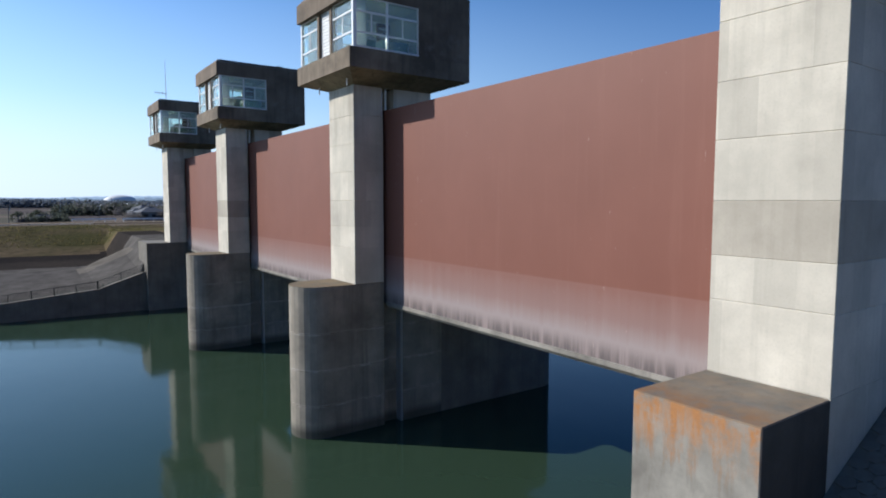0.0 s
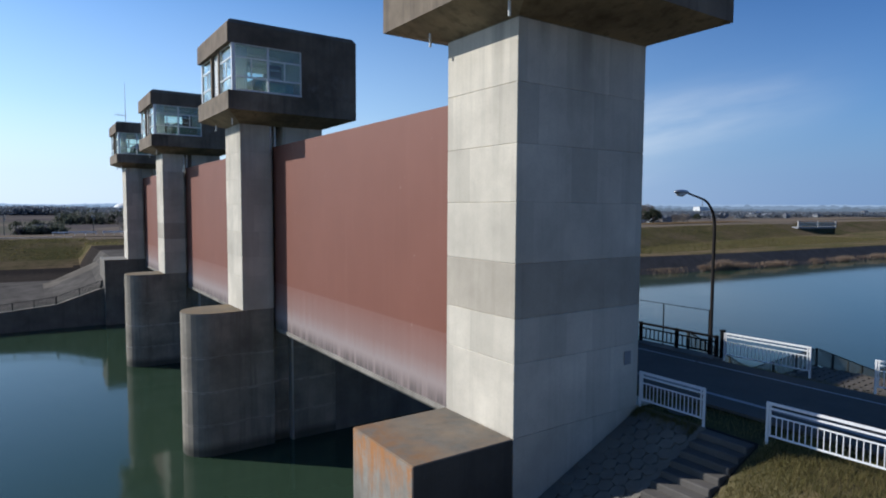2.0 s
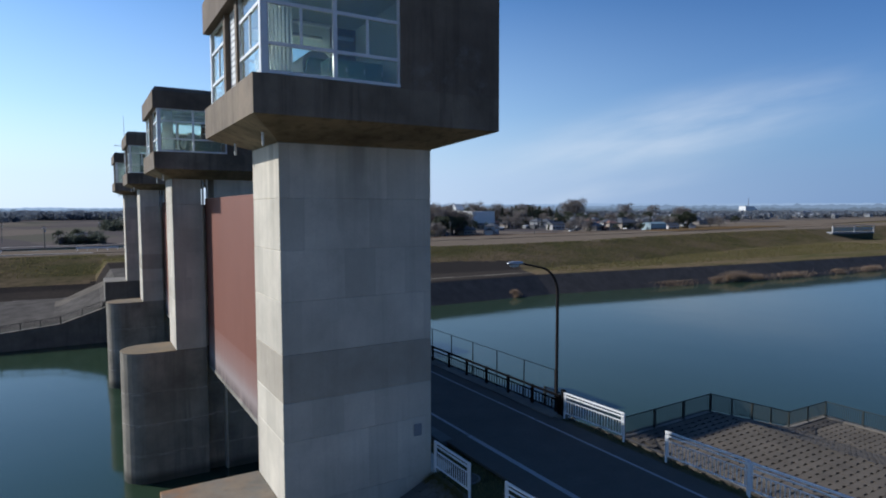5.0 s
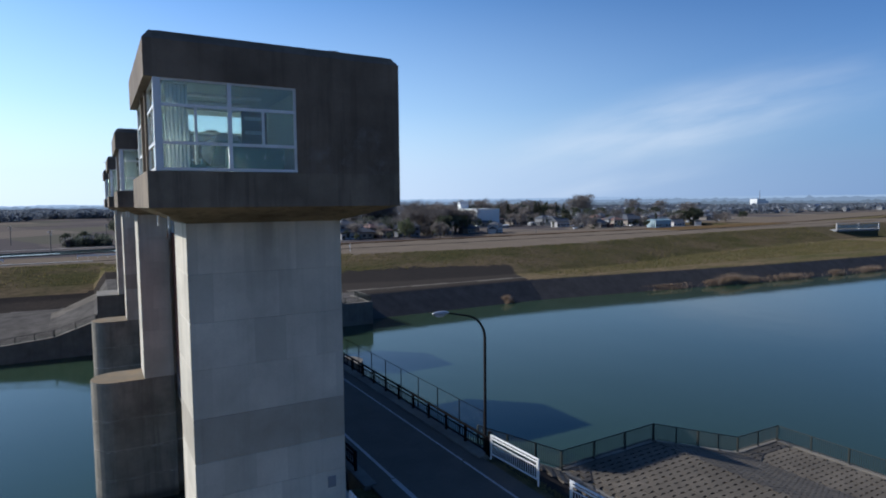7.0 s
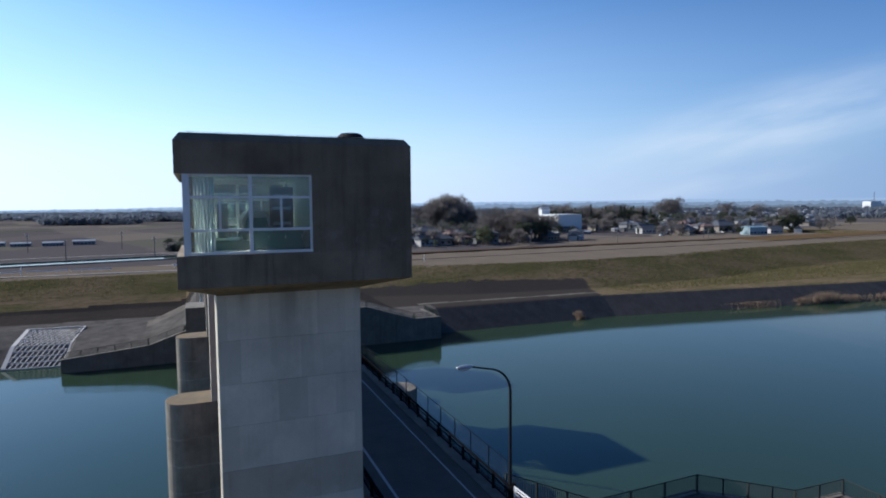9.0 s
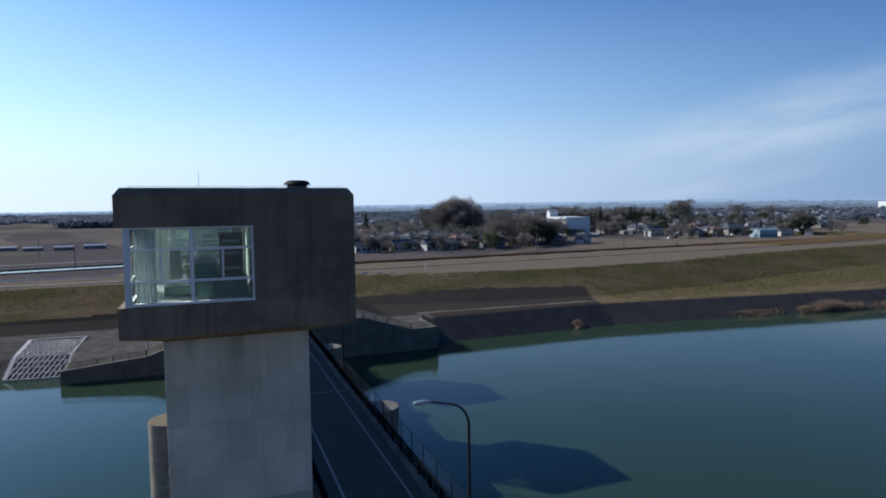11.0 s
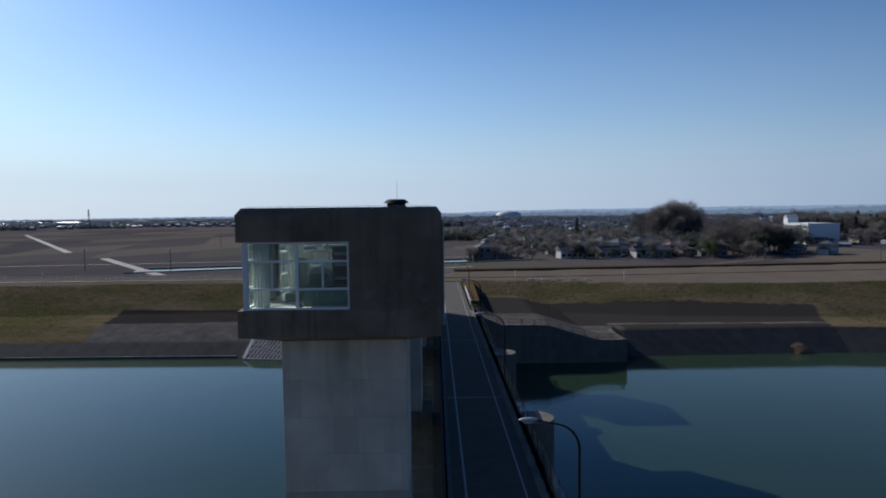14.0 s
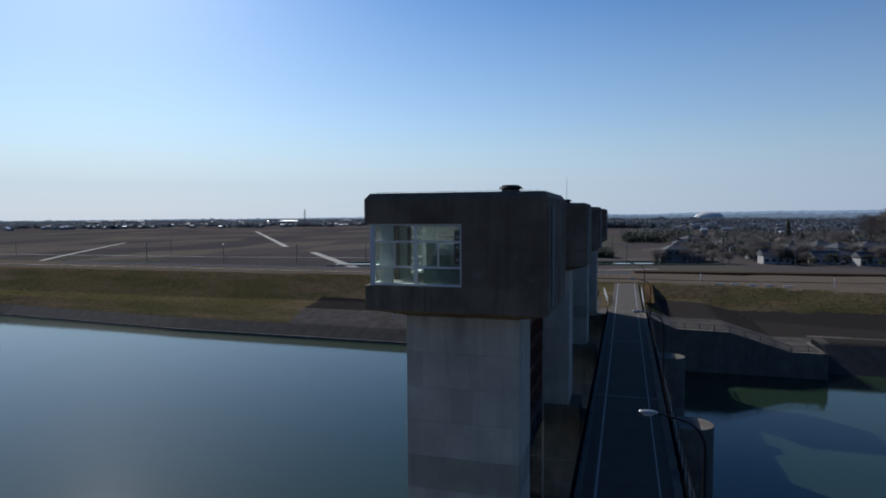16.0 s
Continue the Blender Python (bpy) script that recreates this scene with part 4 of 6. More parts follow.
# ---- fences and rails ----
def white_panel(length, label="white steel guard fence panel with upright bars", bars=None):
    f = thing("guard_fence", (0, 0, 0), label, "fence", "white guard fences")
    n = bars or round(length / 0.165)
    for y in (0.0, length - 0.10):
        part("post", boxes((-0.035, 0.035, y, y + 0.07, -0.15, 1.08), bevel=0.008), M["white_paint"], f)
    for y in (0.12, length - 0.16):
        part("end_upright", boxes((-0.02, 0.02, y, y + 0.04, 0.10, 1.0)), M["white_paint"], f)
    for z, t in ((1.04, 0.035), (0.90, 0.025), (0.70, 0.02), (0.13, 0.025)):
        part("rail", boxes((-t, t, 0.075, length - 0.105, z - t, z + t), bevel=0.006), M["white_paint"], f)
    for i in range(1, n):
        y = 0.14 + i * (length - 0.3) / n
        part("bar", boxes((-0.011, 0.011, y - 0.011, y + 0.011, 0.157, 0.678)), M["white_paint"], f)
    return f


def set_panel(p, a, b, z):
    """Pose that runs a panel from a towards b."""
    d = Vector((b[0] - a[0], b[1] - a[1]))
    return pose(a[0], a[1], z, 0, 0, math.degrees(math.atan2(-d.x, d.y)))


pan33, pan24, pan35 = white_panel(3.3), white_panel(2.42), white_panel(3.5)
pan24.matrix_basis = set_panel(pan24, (22.88, 3.66), (22.88, 6.08), 8.72)
pan35.matrix_basis = set_panel(pan35, (30.88, 4.27), (30.70, 7.78), 8.86)
pan33.matrix_basis = set_panel(pan33, (23.20, -1.36), (23.05, 1.94), 8.76)
for i in range(1, 6):
    copy_thing(pan33, set_panel(None, (23.20 + 0.1 * i, -1.36 - 3.32 * i), (23.15 + 0.1 * i, 0), 8.76))
for i in range(6):
    copy_thing(pan33, set_panel(None, (30.86 + 0.06 * i, -1.20 - 3.32 * i), (30.69 + 0.06 * i, 2.12 - 3.32 * i), 8.86))
for i in range(7):
    copy_thing(pan33, set_panel(None, (30.55 + 0.02 * i, 92 + 3.32 * i), (30.55 + 0.02 * (i + 1), 95.3 + 3.32 * i), 8.75))
for i in range(5):
    copy_thing(pan33, set_panel(None, (24.3 - 0.25 * i, 95 + 3.32 * i), (24.3 - 0.25 * (i + 1), 98.3 + 3.32 * i), 8.75))

post = thing("marker_post", (23.25, -2.85, 8.6), "white painted steel marker post beside the fence", "post")
part("pole", tube(bmesh.new(), [(0, 0, 0), (0, 0, 2.5)], 0.055, 10), M["white_paint"], post)
part("cap", tube(bmesh.new(), [(0, 0, 2.5), (0, 0, 2.58)], 0.08, 10, 0.05), M["white_paint"], post)
part("band", tube(bmesh.new(), [(0, 0, 2.1), (0, 0, 2.16)], 0.062, 10), M["grey_paint"], post)


def bridge_panel():
    f = thing("bridge_railing", (0, 0, 0), "dark brown steel bridge railing panel with short bars", "railing", "bridge railings")
    part("post", boxes((-0.06, 0.06, 0, 0.14, 0, 0.93), bevel=0.01), M["brown_paint"], f)
    for z, t in ((0.86, 0.045), (0.64, 0.028), (0.16, 0.028)):
        part("rail", boxes((-t, t, 0.142, 1.968, z - t, z + t)), M["brown_paint"], f)
    for i in range(7):
        y = 0.36 + i * 0.231
        part("bar", boxes((-0.018, 0.018, y - 0.02, y + 0.02, 0.188, 0.612)), M["brown_paint"], f)
    return f


KERB = ROAD + 0.06
bp = bridge_panel()
bp.matrix_basis = pose(30.72, 8.0, KERB)
for i in range(1, 39):
    copy_thing(bp, pose(30.72, 8.0 + 1.97 * i, KERB))
for i in range(38):
    copy_thing(bp, pose(24.55, 9.6 + 1.97 * i, KERB))
end = thing("railing_end_post", (30.72, 7.8, KERB), "stout dark brown end post of the bridge railing", "post")
part("shaft", boxes((-0.08, 0.08, -0.08, 0.08, 0, 1.16), bevel=0.012), M["brown_paint"], end)
part("cap", boxes((-0.1, 0.1, -0.1, 0.1, 1.162, 1.22), bevel=0.015), M["brown_paint"], end)


def wire_panel():
    f = thing("wire_fence", (0, 0, 0), "tall thin wire fence panel behind the bridge railing", "fence", "wire fences on the bridge")
    part("post", tube(bmesh.new(), [(0, 0, 0), (0, 0, 1.97)], 0.030, 6), M["brown_paint"], f)
    part("top_rail", tube(bmesh.new(), [(0, 0.03, 1.95), (0, 2.30, 1.95)], 0.016, 6), M["brown_paint"], f)
    bm = bmesh.new()
    for i in range(9):
        tube(bm, [(0, 0.03, 0.98 + i * 0.11), (0, 2.30, 0.98 + i * 0.11)], 0.0018, 3)
    part("wires", bm, M["steel"], f)
    return f


wp = wire_panel()
wp.matrix_basis = pose(30.86, 8.54, KERB)
for i in range(1, 32):
    copy_thing(wp, pose(30.86, 8.54 + 2.33 * i, KERB))


def rail_run(a, b, name, label, n_posts=None, h=1.12, z_shift=0.0):
    """A grey terrace fence between two ground points (x, y, z)."""
    a, b = Vector(a), Vector(b)
    d = b - a
    flat = Vector((d.x, d.y))
    L = flat.length
    f = thing(name, a, label, "fence", "grey-green terrace fences", rz=math.degrees(math.atan2(-d.x, d.y)))
    k = d.z / L
    n = n_posts or max(1, round(L / 2.3))
    for i in range(n + 1):
        y = L * i / n
        part("post", boxes((-0.045, 0.045, y - 0.045, y + 0.045, y * k - 0.1, y * k + h)), M["grey_paint"], f)
        part("base_plate", boxes((-0.11, 0.11, y - 0.11, y + 0.11, y * k, y * k + 0.035)), M["kerb"], f)
    for z, t in ((h - 0.03, 0.03), (0.12, 0.02)):
        part("rail", tube(bmesh.new(), [(0, 0, z), (0, L, z + d.z)], t, 6), M["grey_paint"], f)
    m = max(2, round(L / 0.14))
    bar = finish(boxes((-0.014, 0.014, -0.016, 0.016, 0.13, h - 0.05)), "bar", M["grey_paint"])
    for i in range(1, m):
        y = L * i / m
        part("bar", bar, None, f, at=(0, y, y * k))
    return f


G = "grey-green steel terrace fence with thin upright bars"
CORN = [(31.4, 9.9, 8.45), (37.2, 10.1, 5.78), (44.8, 10.15, 5.9), (53.5, 10.2, 3.25), (58.15, 10.15, 3.2), (58.15, 0.2, 3.2), (58.15, -8.0, 3.6)]
for a, b in zip(CORN, CORN[1:]):
    rail_run(a, b, "terrace_fence", G)
GW = "low grey steel fence on the wing wall"
for a, b in (((-2.3, 85.05, 1.62), (9.0, 85.05, 2.70)), ((9.1, 85.05, 2.75), (14.2, 85.05, 4.5)), ((34.6, 84.7, 6.6), (43.4, 84.7, 6.35)), ((43.6, 84.7, 6.3), (52.2, 84.7, 3.65)), ((52.4, 84.7, 3.65), (57.1, 84.7, 3.65)),
             ((57.0, 84.9, 3.65), (57.0, 92.0, 3.65)), ((9.3, 9.0, 2.9), (13.6, 9.0, 4.75)), ((0.0, 9.0, 1.75), (9.1, 9.0, 2.8))):
    rail_run(a, b, "wing_wall_fence", GW, h=1.0)


# ---- street lamps ----
def make_lamp(y):
    s = thing("street_lamp", (30.88, y, ROAD + 0.06), "dark curved street lamp with a silver head beside the bridge railing", "street lamp", "street lamps on the bridge")
    part("base", tube(bmesh.new(), [(0, 0, 0), (0, 0, 0.9)], 0.10, 12, 0.085), M["lamp_pole"], s)
    pts = [(0, 0, 0.9), (0, 0, 5.63)]
    for i in range(1, 9):
        a = math.radians(78 * i / 8)
        pts.append((-1.25 * (1 - math.cos(a)), 0, 5.63 + 1.25 * math.sin(a)))
    end = pts[-1]
    pts.append((end[0] - 1.15, 0, end[2] + 0.24))
    part("pole", tube(bmesh.new(), pts, 0.075, 12, 0.04), M["lamp_pole"], s)
    hx, hz = pts[-1][0], pts[-1][2]
    bm = bmesh.new()
    bmesh.ops.create_uvsphere(bm, u_segments=16, v_segments=10, radius=1, matrix=Matrix.LocRotScale((hx - 0.33, 0, hz + 0.02), None, (0.46, 0.17, 0.10)))
    head = part("head", bm, M["steel"], s, "silver streamlined lamp head", smooth=True)
    bm = bmesh.new()
    bmesh.ops.create_uvsphere(bm, u_segments=14, v_segments=8, radius=1, matrix=Matrix.LocRotScale((hx - 0.36, 0, hz - 0.06), None, (0.28, 0.13, 0.11)))
    part("lens", bm, M["panel_white"], head, "pale lens bowl", smooth=True)
    return s


lamp0 = make_lamp(8.45)
for i in range(1, 4):
    copy_thing(lamp0, pose(30.88, 8.45 + 31.4 * i, ROAD + 0.06 if i < 3 else ROAD - 0.1))

# ---- bank details by the first pier ----
pitch = thing("stone_pitching", (0, 0, 0), "hexagonal stone pitching on the bank beside the pier", "stone paving", kind="structure")
SL = math.atan(0.42)
part("bedding", prism([(14.6, 5.03 + 0.03), (18.2, 6.65), (22.9, 8.61), (22.9, 8.3), (14.6, 4.6)], 3.75, 6.016, "y"), M["wing"], pitch, "dark joint filling")
hexa = []
for v in range(3):
    bm = bmesh.new()
    rr = 0.248
    ring = [(rr * (0.93 + 0.1 * random.random()) * math.cos(math.pi / 3 * i + 0.2 * v), rr * (0.93 + 0.1 * random.random()) * math.sin(math.pi / 3 * i + 0.2 * v)) for i in range(6)]
    low = [bm.verts.new((x, y, -0.05)) for x, y in ring]
    mid = [bm.verts.new((x, y, 0.03)) for x, y in ring]
    top = [bm.verts.new((x * 0.94, y * 0.94, 0.042)) for x, y in ring]
    for a, b in ((low, mid), (mid, top)):
        for i in range(6):
            bm.faces.new((a[i], a[(i + 1) % 6], b[(i + 1) % 6], b[i]))
    bm.faces.new(top)
    hexa.append(finish(bm, "stone", M["wing"]))
rowi = 0
x = 14.9
while x < 22.7:
    y = 3.95 + (0.225 if rowi % 2 else 0)
    while y < 5.9:
        z = lerp(x, FILL_NEAR) + 0.045
        ob = part("stone", hexa[random.randrange(3)], None, pitch, at=(x, y, z))
        ob.rotation_euler = (random.uniform(-0.04, 0.04), -SL + random.uniform(-0.03, 0.03), 0)
        y += 0.45
    x += 0.36
    rowi += 1

stairs = thing("bank_stairs", (0, 0, 0), "worn concrete stairs going down the grassy bank", "stairs", kind="structure")
for i in range(17):
    xs = 22.8 - i * 0.44
    zt = 8.60 - i * 0.185
    part("step", boxes((xs - 0.44, xs, 2.05, 3.55, zt - 0.5, zt), bevel=0.03), M["grey_slab"], stairs)
part("stringer", prism([(22.8, 8.62), (15.3, 5.47), (15.3, 4.9), (22.8, 8.1)], 3.56, 3.74, "y"), M["wing"], stairs)

hole = thing("manhole_cover", (23.6, 4.9, 8.605), "round dark iron manhole cover in the verge", "manhole cover")
part("ring", tube(bmesh.new(), [(0, 0, 0), (0, 0, 0.03)], 0.46, 24), M["kerb"], hole)
part("lid", tube(bmesh.new(), [(0, 0, 0.031), (0, 0, 0.045)], 0.38, 24), M["asphalt"], hole)

plate = thing("wall_plate", (22.15, 6.012, 10.35), "small grey plate fixed to the pier wall", "plate")
part("plate", boxes((-0.16, 0.16, -0.03, 0.0, -0.22, 0.22), bevel=0.01), M["wall_grey"], plate)


# ---- block paving of the terrace ----
paving = thing("terrace_paving", (0, 0, 0), "pale concrete paving blocks with open pockets", "paving", kind="structure")
BL, BW = 0.62, 0.44
blk = []
for v in range(2):
    g = 0.006
    o = [(-BL / 2 + g, -BW / 2 + g), (-0.15, -BW / 2 + g), (-0.13, -BW / 2 + 0.11), (0.13, -BW / 2 + 0.11), (0.15, -BW / 2 + g), (BL / 2 - g, -BW / 2 + g), (BL / 2 - g, BW / 2 - g), (-BL / 2 + g, BW / 2 - g)]
    blk.append(finish(prism(o, 0, 0.075 + 0.01 * v), "paving_block", M["paving"]))
rest_v, rest_f, count = [], [], 0
TILT = math.atan((8.6 - 5.7) / 6.0)
j = 0
y = -9.8
while y < 9.75:
    x = 34.7 + (BL / 2 if j % 2 else 0)
    while x < 57.5:
        if not 36.7 < x < 37.3:
            z = height(x, y) + 0.012
            near_road = x < 39.5 and y > 2.2
            if near_road and count < 300 and x > 33:
                ob = part("paving_block", blk[(count * 7) % 2], None, paving, at=(x, y, z))
                if x < 37:
                    ob.rotation_euler = (0, TILT, 0)
                count += 1
            else:
                me = blk[random.randrange(2)]
                base = len(rest_v)
                sl = (height(x + 0.2, y) - height(x - 0.2, y)) / 0.4
                rest_v += [(x + v.co.x, y + v.co.y, z + v.co.z + sl * v.co.x) for v in me.vertices]
                rest_f += [[base + k for k in p.vertices] for p in me.polygons]
        x += BL
    y += BW
    j += 1
me = bpy.data.meshes.new("paving_rest")
me.from_pydata(rest_v, [], rest_f)
me.materials.append(M["paving"])
tagged(part("paving_rest", me, None, paving), kind="stuff")
part("paving_edge", boxes((36.72, 37.28, -9.8, 9.7, 5.4, 5.82), bevel=0.02), M["kerb"], paving, "concrete edging strip")


# ---- lattice slope and reeds on the far bank ----
crib = thing("crib_revetment", (0, 0, 0), "white concrete lattice frame over dark blocks on the far slope", "revetment", kind="structure")
NX = 11
CRIB_ROWS = []                                            # left end, right end and slope of each row, foot to top
for j in range(5):
    CRIB_ROWS.append((-11.1 + 0.1 * j, -3.1 + 0.1 * j, -1.4 + (KINK + 1.4) * j / 4))
for j in range(1, 8):
    CRIB_ROWS.append((-10.7 + 0.7 * j / 7, -2.7 + 1.1 * j / 7, KINK + (9.7 - KINK) * j / 7))


def crib_at(i, j, lift=0.06):
    a, b, d = CRIB_ROWS[j]
    x = a + (b - a) * i / NX
    y = waterline(x) + d
    return Vector((x, y, (height(x, y) if d > KINK else lerp(d, [(-1.4, -0.35), (KINK, KINK * 0.70)])) + lift))


def crib_slab(q, depth):
    """A slab over four corners, going down by depth."""
    bm = bmesh.new()
    hi = [bm.verts.new(p) for p in q]
    lo = [bm.verts.new(p - Vector((0, 0, depth))) for p in q]
    bm.faces.new(hi)
    bm.faces.new(lo[::-1])
    for i in range(4):
        bm.faces.new((lo[i], lo[(i + 1) % 4], hi[(i + 1) % 4], hi[i]))
    return bm


def crib_bar(a, b, w=0.08, rise=0.16):
    d = (b - a).normalized()
    sx = d.cross(Vector((0, 0, 1))).normalized() * w
    up = Vector((0, 0, rise))
    return crib_slab([a + sx + up, b + sx + up, b - sx + up, a - sx + up], rise + 0.05)


for lo, hi in ((0, 4), (4, len(CRIB_ROWS) - 1)):
    part("bed", crib_slab([crib_at(0, lo), crib_at(NX, lo), crib_at(NX, hi), crib_at(0, hi)], 0.5), M["wing"], crib, "dark block bed")
for j in range(len(CRIB_ROWS) - 1):
    for i in range(NX):
        k = i + 0.5 * (j % 2)
        if k + 1 <= NX + 0.01:
            part("lattice_bar", crib_bar(crib_at(k, j), crib_at(k + 1, j)), M["wall_white"], crib)
            part("lattice_bar", crib_bar(crib_at(k, j), crib_at(k + 0.5, j + 1), 0.065), M["wall_white"], crib)
LAST_ROW = len(CRIB_ROWS) - 1
for (i0, j0), (i1, j1) in (((0, 0), (0, 4)), ((0, 4), (0, LAST_ROW)), ((NX, 0), (NX, 4)), ((NX, 4), (NX, LAST_ROW)), ((0, LAST_ROW), (NX, LAST_ROW))):
    part("edge_beam", crib_bar(crib_at(i0, j0), crib_at(i1, j1), 0.3 if i1 == 0 else 0.13, 0.2), M["wall_white"], crib)


def scatter_blades(name, count, place, mat, h0, h1, w, label, cat, spread=0.25):
    verts, faces = [], []
    for _ in range(count):
        x, y, z = place()
        a, h = random.uniform(0, 6.28), random.uniform(h0, h1)
        dx, dy = math.cos(a) * w, math.sin(a) * w
        lx, ly = random.uniform(-spread, spread) * h, random.uniform(-spread, spread) * h
        b = len(verts)
        verts += [(x - dx, y - dy, z - 0.03), (x + dx, y + dy, z - 0.03), (x + lx, y + ly, z + h)]
        faces.append((b, b + 1, b + 2))
    me = bpy.data.meshes.new(name)
    me.from_pydata(verts, [], faces)
    me.materials.append(mat)
    return tagged(new(name, me), label, cat, "", "stuff")


MATS = [(90, 92, 0.5), (131, 142, 0.35), (148, 152, 0.5), (152.5, 161, 1.3), (153, 160, 1.1), (161, 167, 0.6), (169, 187, 0.7), (196, 202, 0.5), (207, 222, 0.7), (228, 250, 0.7)]


def grow_reeds():
    """Clumps of dry reed along the far waterline, each with its own height."""
    verts, faces = [], []
    for _ in range(6500):
        x0, x1, tall = random.choice(MATS)
        x = random.gauss((x0 + x1) / 2, (x1 - x0) * 0.26)
        y = waterline(x) + random.uniform(-0.7, 0.9)
        z = max(WATER, height(x, y)) - 0.05
        a, h = random.uniform(0, 6.28), random.uniform(0.35, 1.0) * tall * 1.9
        dx, dy = math.cos(a) * 0.06, math.sin(a) * 0.06
        lx, ly = random.uniform(-0.35, 0.35) * h, random.uniform(-0.35, 0.35) * h
        b = len(verts)
        verts += [(x - dx, y - dy, z), (x + dx, y + dy, z), (x + lx, y + ly, z + h)]
        faces.append((b, b + 1, b + 2))
    me = bpy.data.meshes.new("reeds")
    me.from_pydata(verts, [], faces)
    me.materials.append(M["reeds"])
    return tagged(new("reeds", me), "dry brown reeds along the waterline", "reeds", "", "stuff")


grow_reeds()


def near_grass():
    while True:
        x, y = 24.5 - abs(random.gauss(0, 4.5)), 1.9 - abs(random.gauss(0, 6))
        if x > 2:
            return x, y, height(x, y)


scatter_blades("grass_blades", 34000, near_grass, M["blades"], 0.05, 0.20, 0.012, "short dry winter grass on the bank", "grass", 0.7)


def verge_grass():
    x = random.choice((random.uniform(23.2, 24.6), random.uniform(30.75, 31.9), random.gauss(22.6, 0.15)))
    y = random.uniform(-10, 7.5) if x > 23 else random.uniform(3.8, 6.0)
    return x, y, height(x, y)


scatter_blades("verge_grass", 9000, verge_grass, M["blades"], 0.05, 0.22, 0.012, "thin dry grass along the road verge", "grass", 0.7)


def bank_grass():
    while True:
        x, y = random.uniform(-150, 300), random.uniform(94, 176)
        crest = crest_edge(x)
        if y < crest and not (21 < x < 34) and (y > crest - 10 or x > 108 or x < -54) and (y > 108 or x > 108 or x < -54) and y > waterline(x) + 6:
            return x, y, height(x, y)


scatter_blades("levee_grass", 60000, bank_grass, M["blades"], 0.10, 0.38, 0.10, "tufted winter grass on the levee slope", "grass", 0.8)


# ---- far land ----
LAND = 3.0


def flat_strip(pts, width, z0, z1):
    """A road-like strip along a line of (x, y) points."""
    bm = bmesh.new()
    left, right = [], []
    for i, p in enumerate(pts):
        a, b = Vector(pts[max(i - 1, 0)]), Vector(pts[min(i + 1, len(pts) - 1)])
        d = (b - a).normalized()
        n = Vector((-d.y, d.x)) * width / 2
        left.append(Vector(p) + n)
        right.append(Vector(p) - n)
    ring = [(*v, z1) for v in left] + [(*v, z1) for v in reversed(right)]
    top = [bm.verts.new(v) for v in ring]
    bot = [bm.verts.new((v[0], v[1], z0)) for v in ring]
    bm.faces.new(top)
    bm.faces.new(bot[::-1])
    for i in range(len(ring)):
        bm.faces.new((bot[i], bot[(i + 1) % len(ring)], top[(i + 1) % len(ring)], top[i]))
    return bm


FR = "pale concrete farm road between winter fields"
structure("farm_road_1", flat_strip([(-61, 187), (-68, 197), (-159, 318)], 4.2, 2.6, 3.12), M["farm_concrete"], FR, "road")
structure("farm_road_6", flat_strip([(-214, 378), (-517, 793)], 4.2, 2.6, 3.12), M["farm_concrete"], FR, "road")
structure("farm_road_2", flat_strip([(-222, 165), (-234, 179), (-303, 276), (-397, 414)], 2.4, 2.6, 3.11), M["farm_concrete"], FR, "road")
structure("farm_road_3", flat_strip([(-700, 262), (-318, 262), (-180, 268), (40, 300)], 1.6, 2.6, 3.10), M["farm_concrete"], "narrow gravel farm track", "road")
structure("farm_road_4", flat_strip([(-900, 700), (-300, 690), (80, 660)], 3.0, 2.6, 3.10), M["gravel"], "narrow gravel farm track", "road")
structure("village_road_1", flat_strip([(30, 205), (120, 225), (240, 300), (420, 360)], 5.0, 2.6, 3.10), M["gravel"], "pale village road", "road")
structure("village_road_2", flat_strip([(60, 330), (89, 357), (140, 420), (230, 640)], 4.0, 2.6, 3.11), M["pale_slab"], "pale village road", "road")
structure("canal", flat_strip([(-102, 236), (-60, 248), (8, 264), (70, 280)], 17.0, 2.6, 3.06), M["water"], "irrigation canal full of pale water", "canal")
for i, off in enumerate((-9.2, 9.2)):
    structure("canal_edge_%d" % (i + 1), flat_strip([(-102, 236 + off), (-60, 248 + off), (8, 264 + off), (70, 280 + off)], 0.9, 2.6, 3.5), M["kerb"], "concrete canal edge", "canal wall")
structure("farm_road_5", flat_strip([(-420, 171), (-228, 173), (-155, 188), (-69, 193), (-20, 215), (40, 240)], 2.6, 2.6, 3.13), M["farm_concrete"], FR, "road")
structure("crest_kerb", flat_strip([(-400, 139.2), (-30, 139.2), (14, 138.7)], 0.9, 8.7, 9.16), M["farm_concrete"], "pale concrete edge of the levee road", "kerb")
structure("waterline_kerb", flat_strip([(-160, 99.5), (-130, 98.2), (-70, 92.7), (-13, 91.7)], 0.45, -1.5, 0.06), M["farm_concrete"], "pale concrete toe beam at the waterline", "kerb")
structure("dark_hedge_bank", flat_strip([(30, 172), (150, 182), (420, 204)], 4.0, 2.6, 8.2), M["hedge"], "dark dry grass bank behind the levee road", "bank")
structure("dry_grass_field", flat_strip([(60, 214), (170, 224), (300, 246)], 22, 2.6, 3.08), M["grass_dry"], "strip of dry reddish grass behind the levee", "field")
structure("gravel_lot", flat_strip([(205, 262), (300, 274), (400, 268), (470, 250)], 44, 2.6, 3.05), M["gravel"], "wide pale gravel lot before the village", "lot")
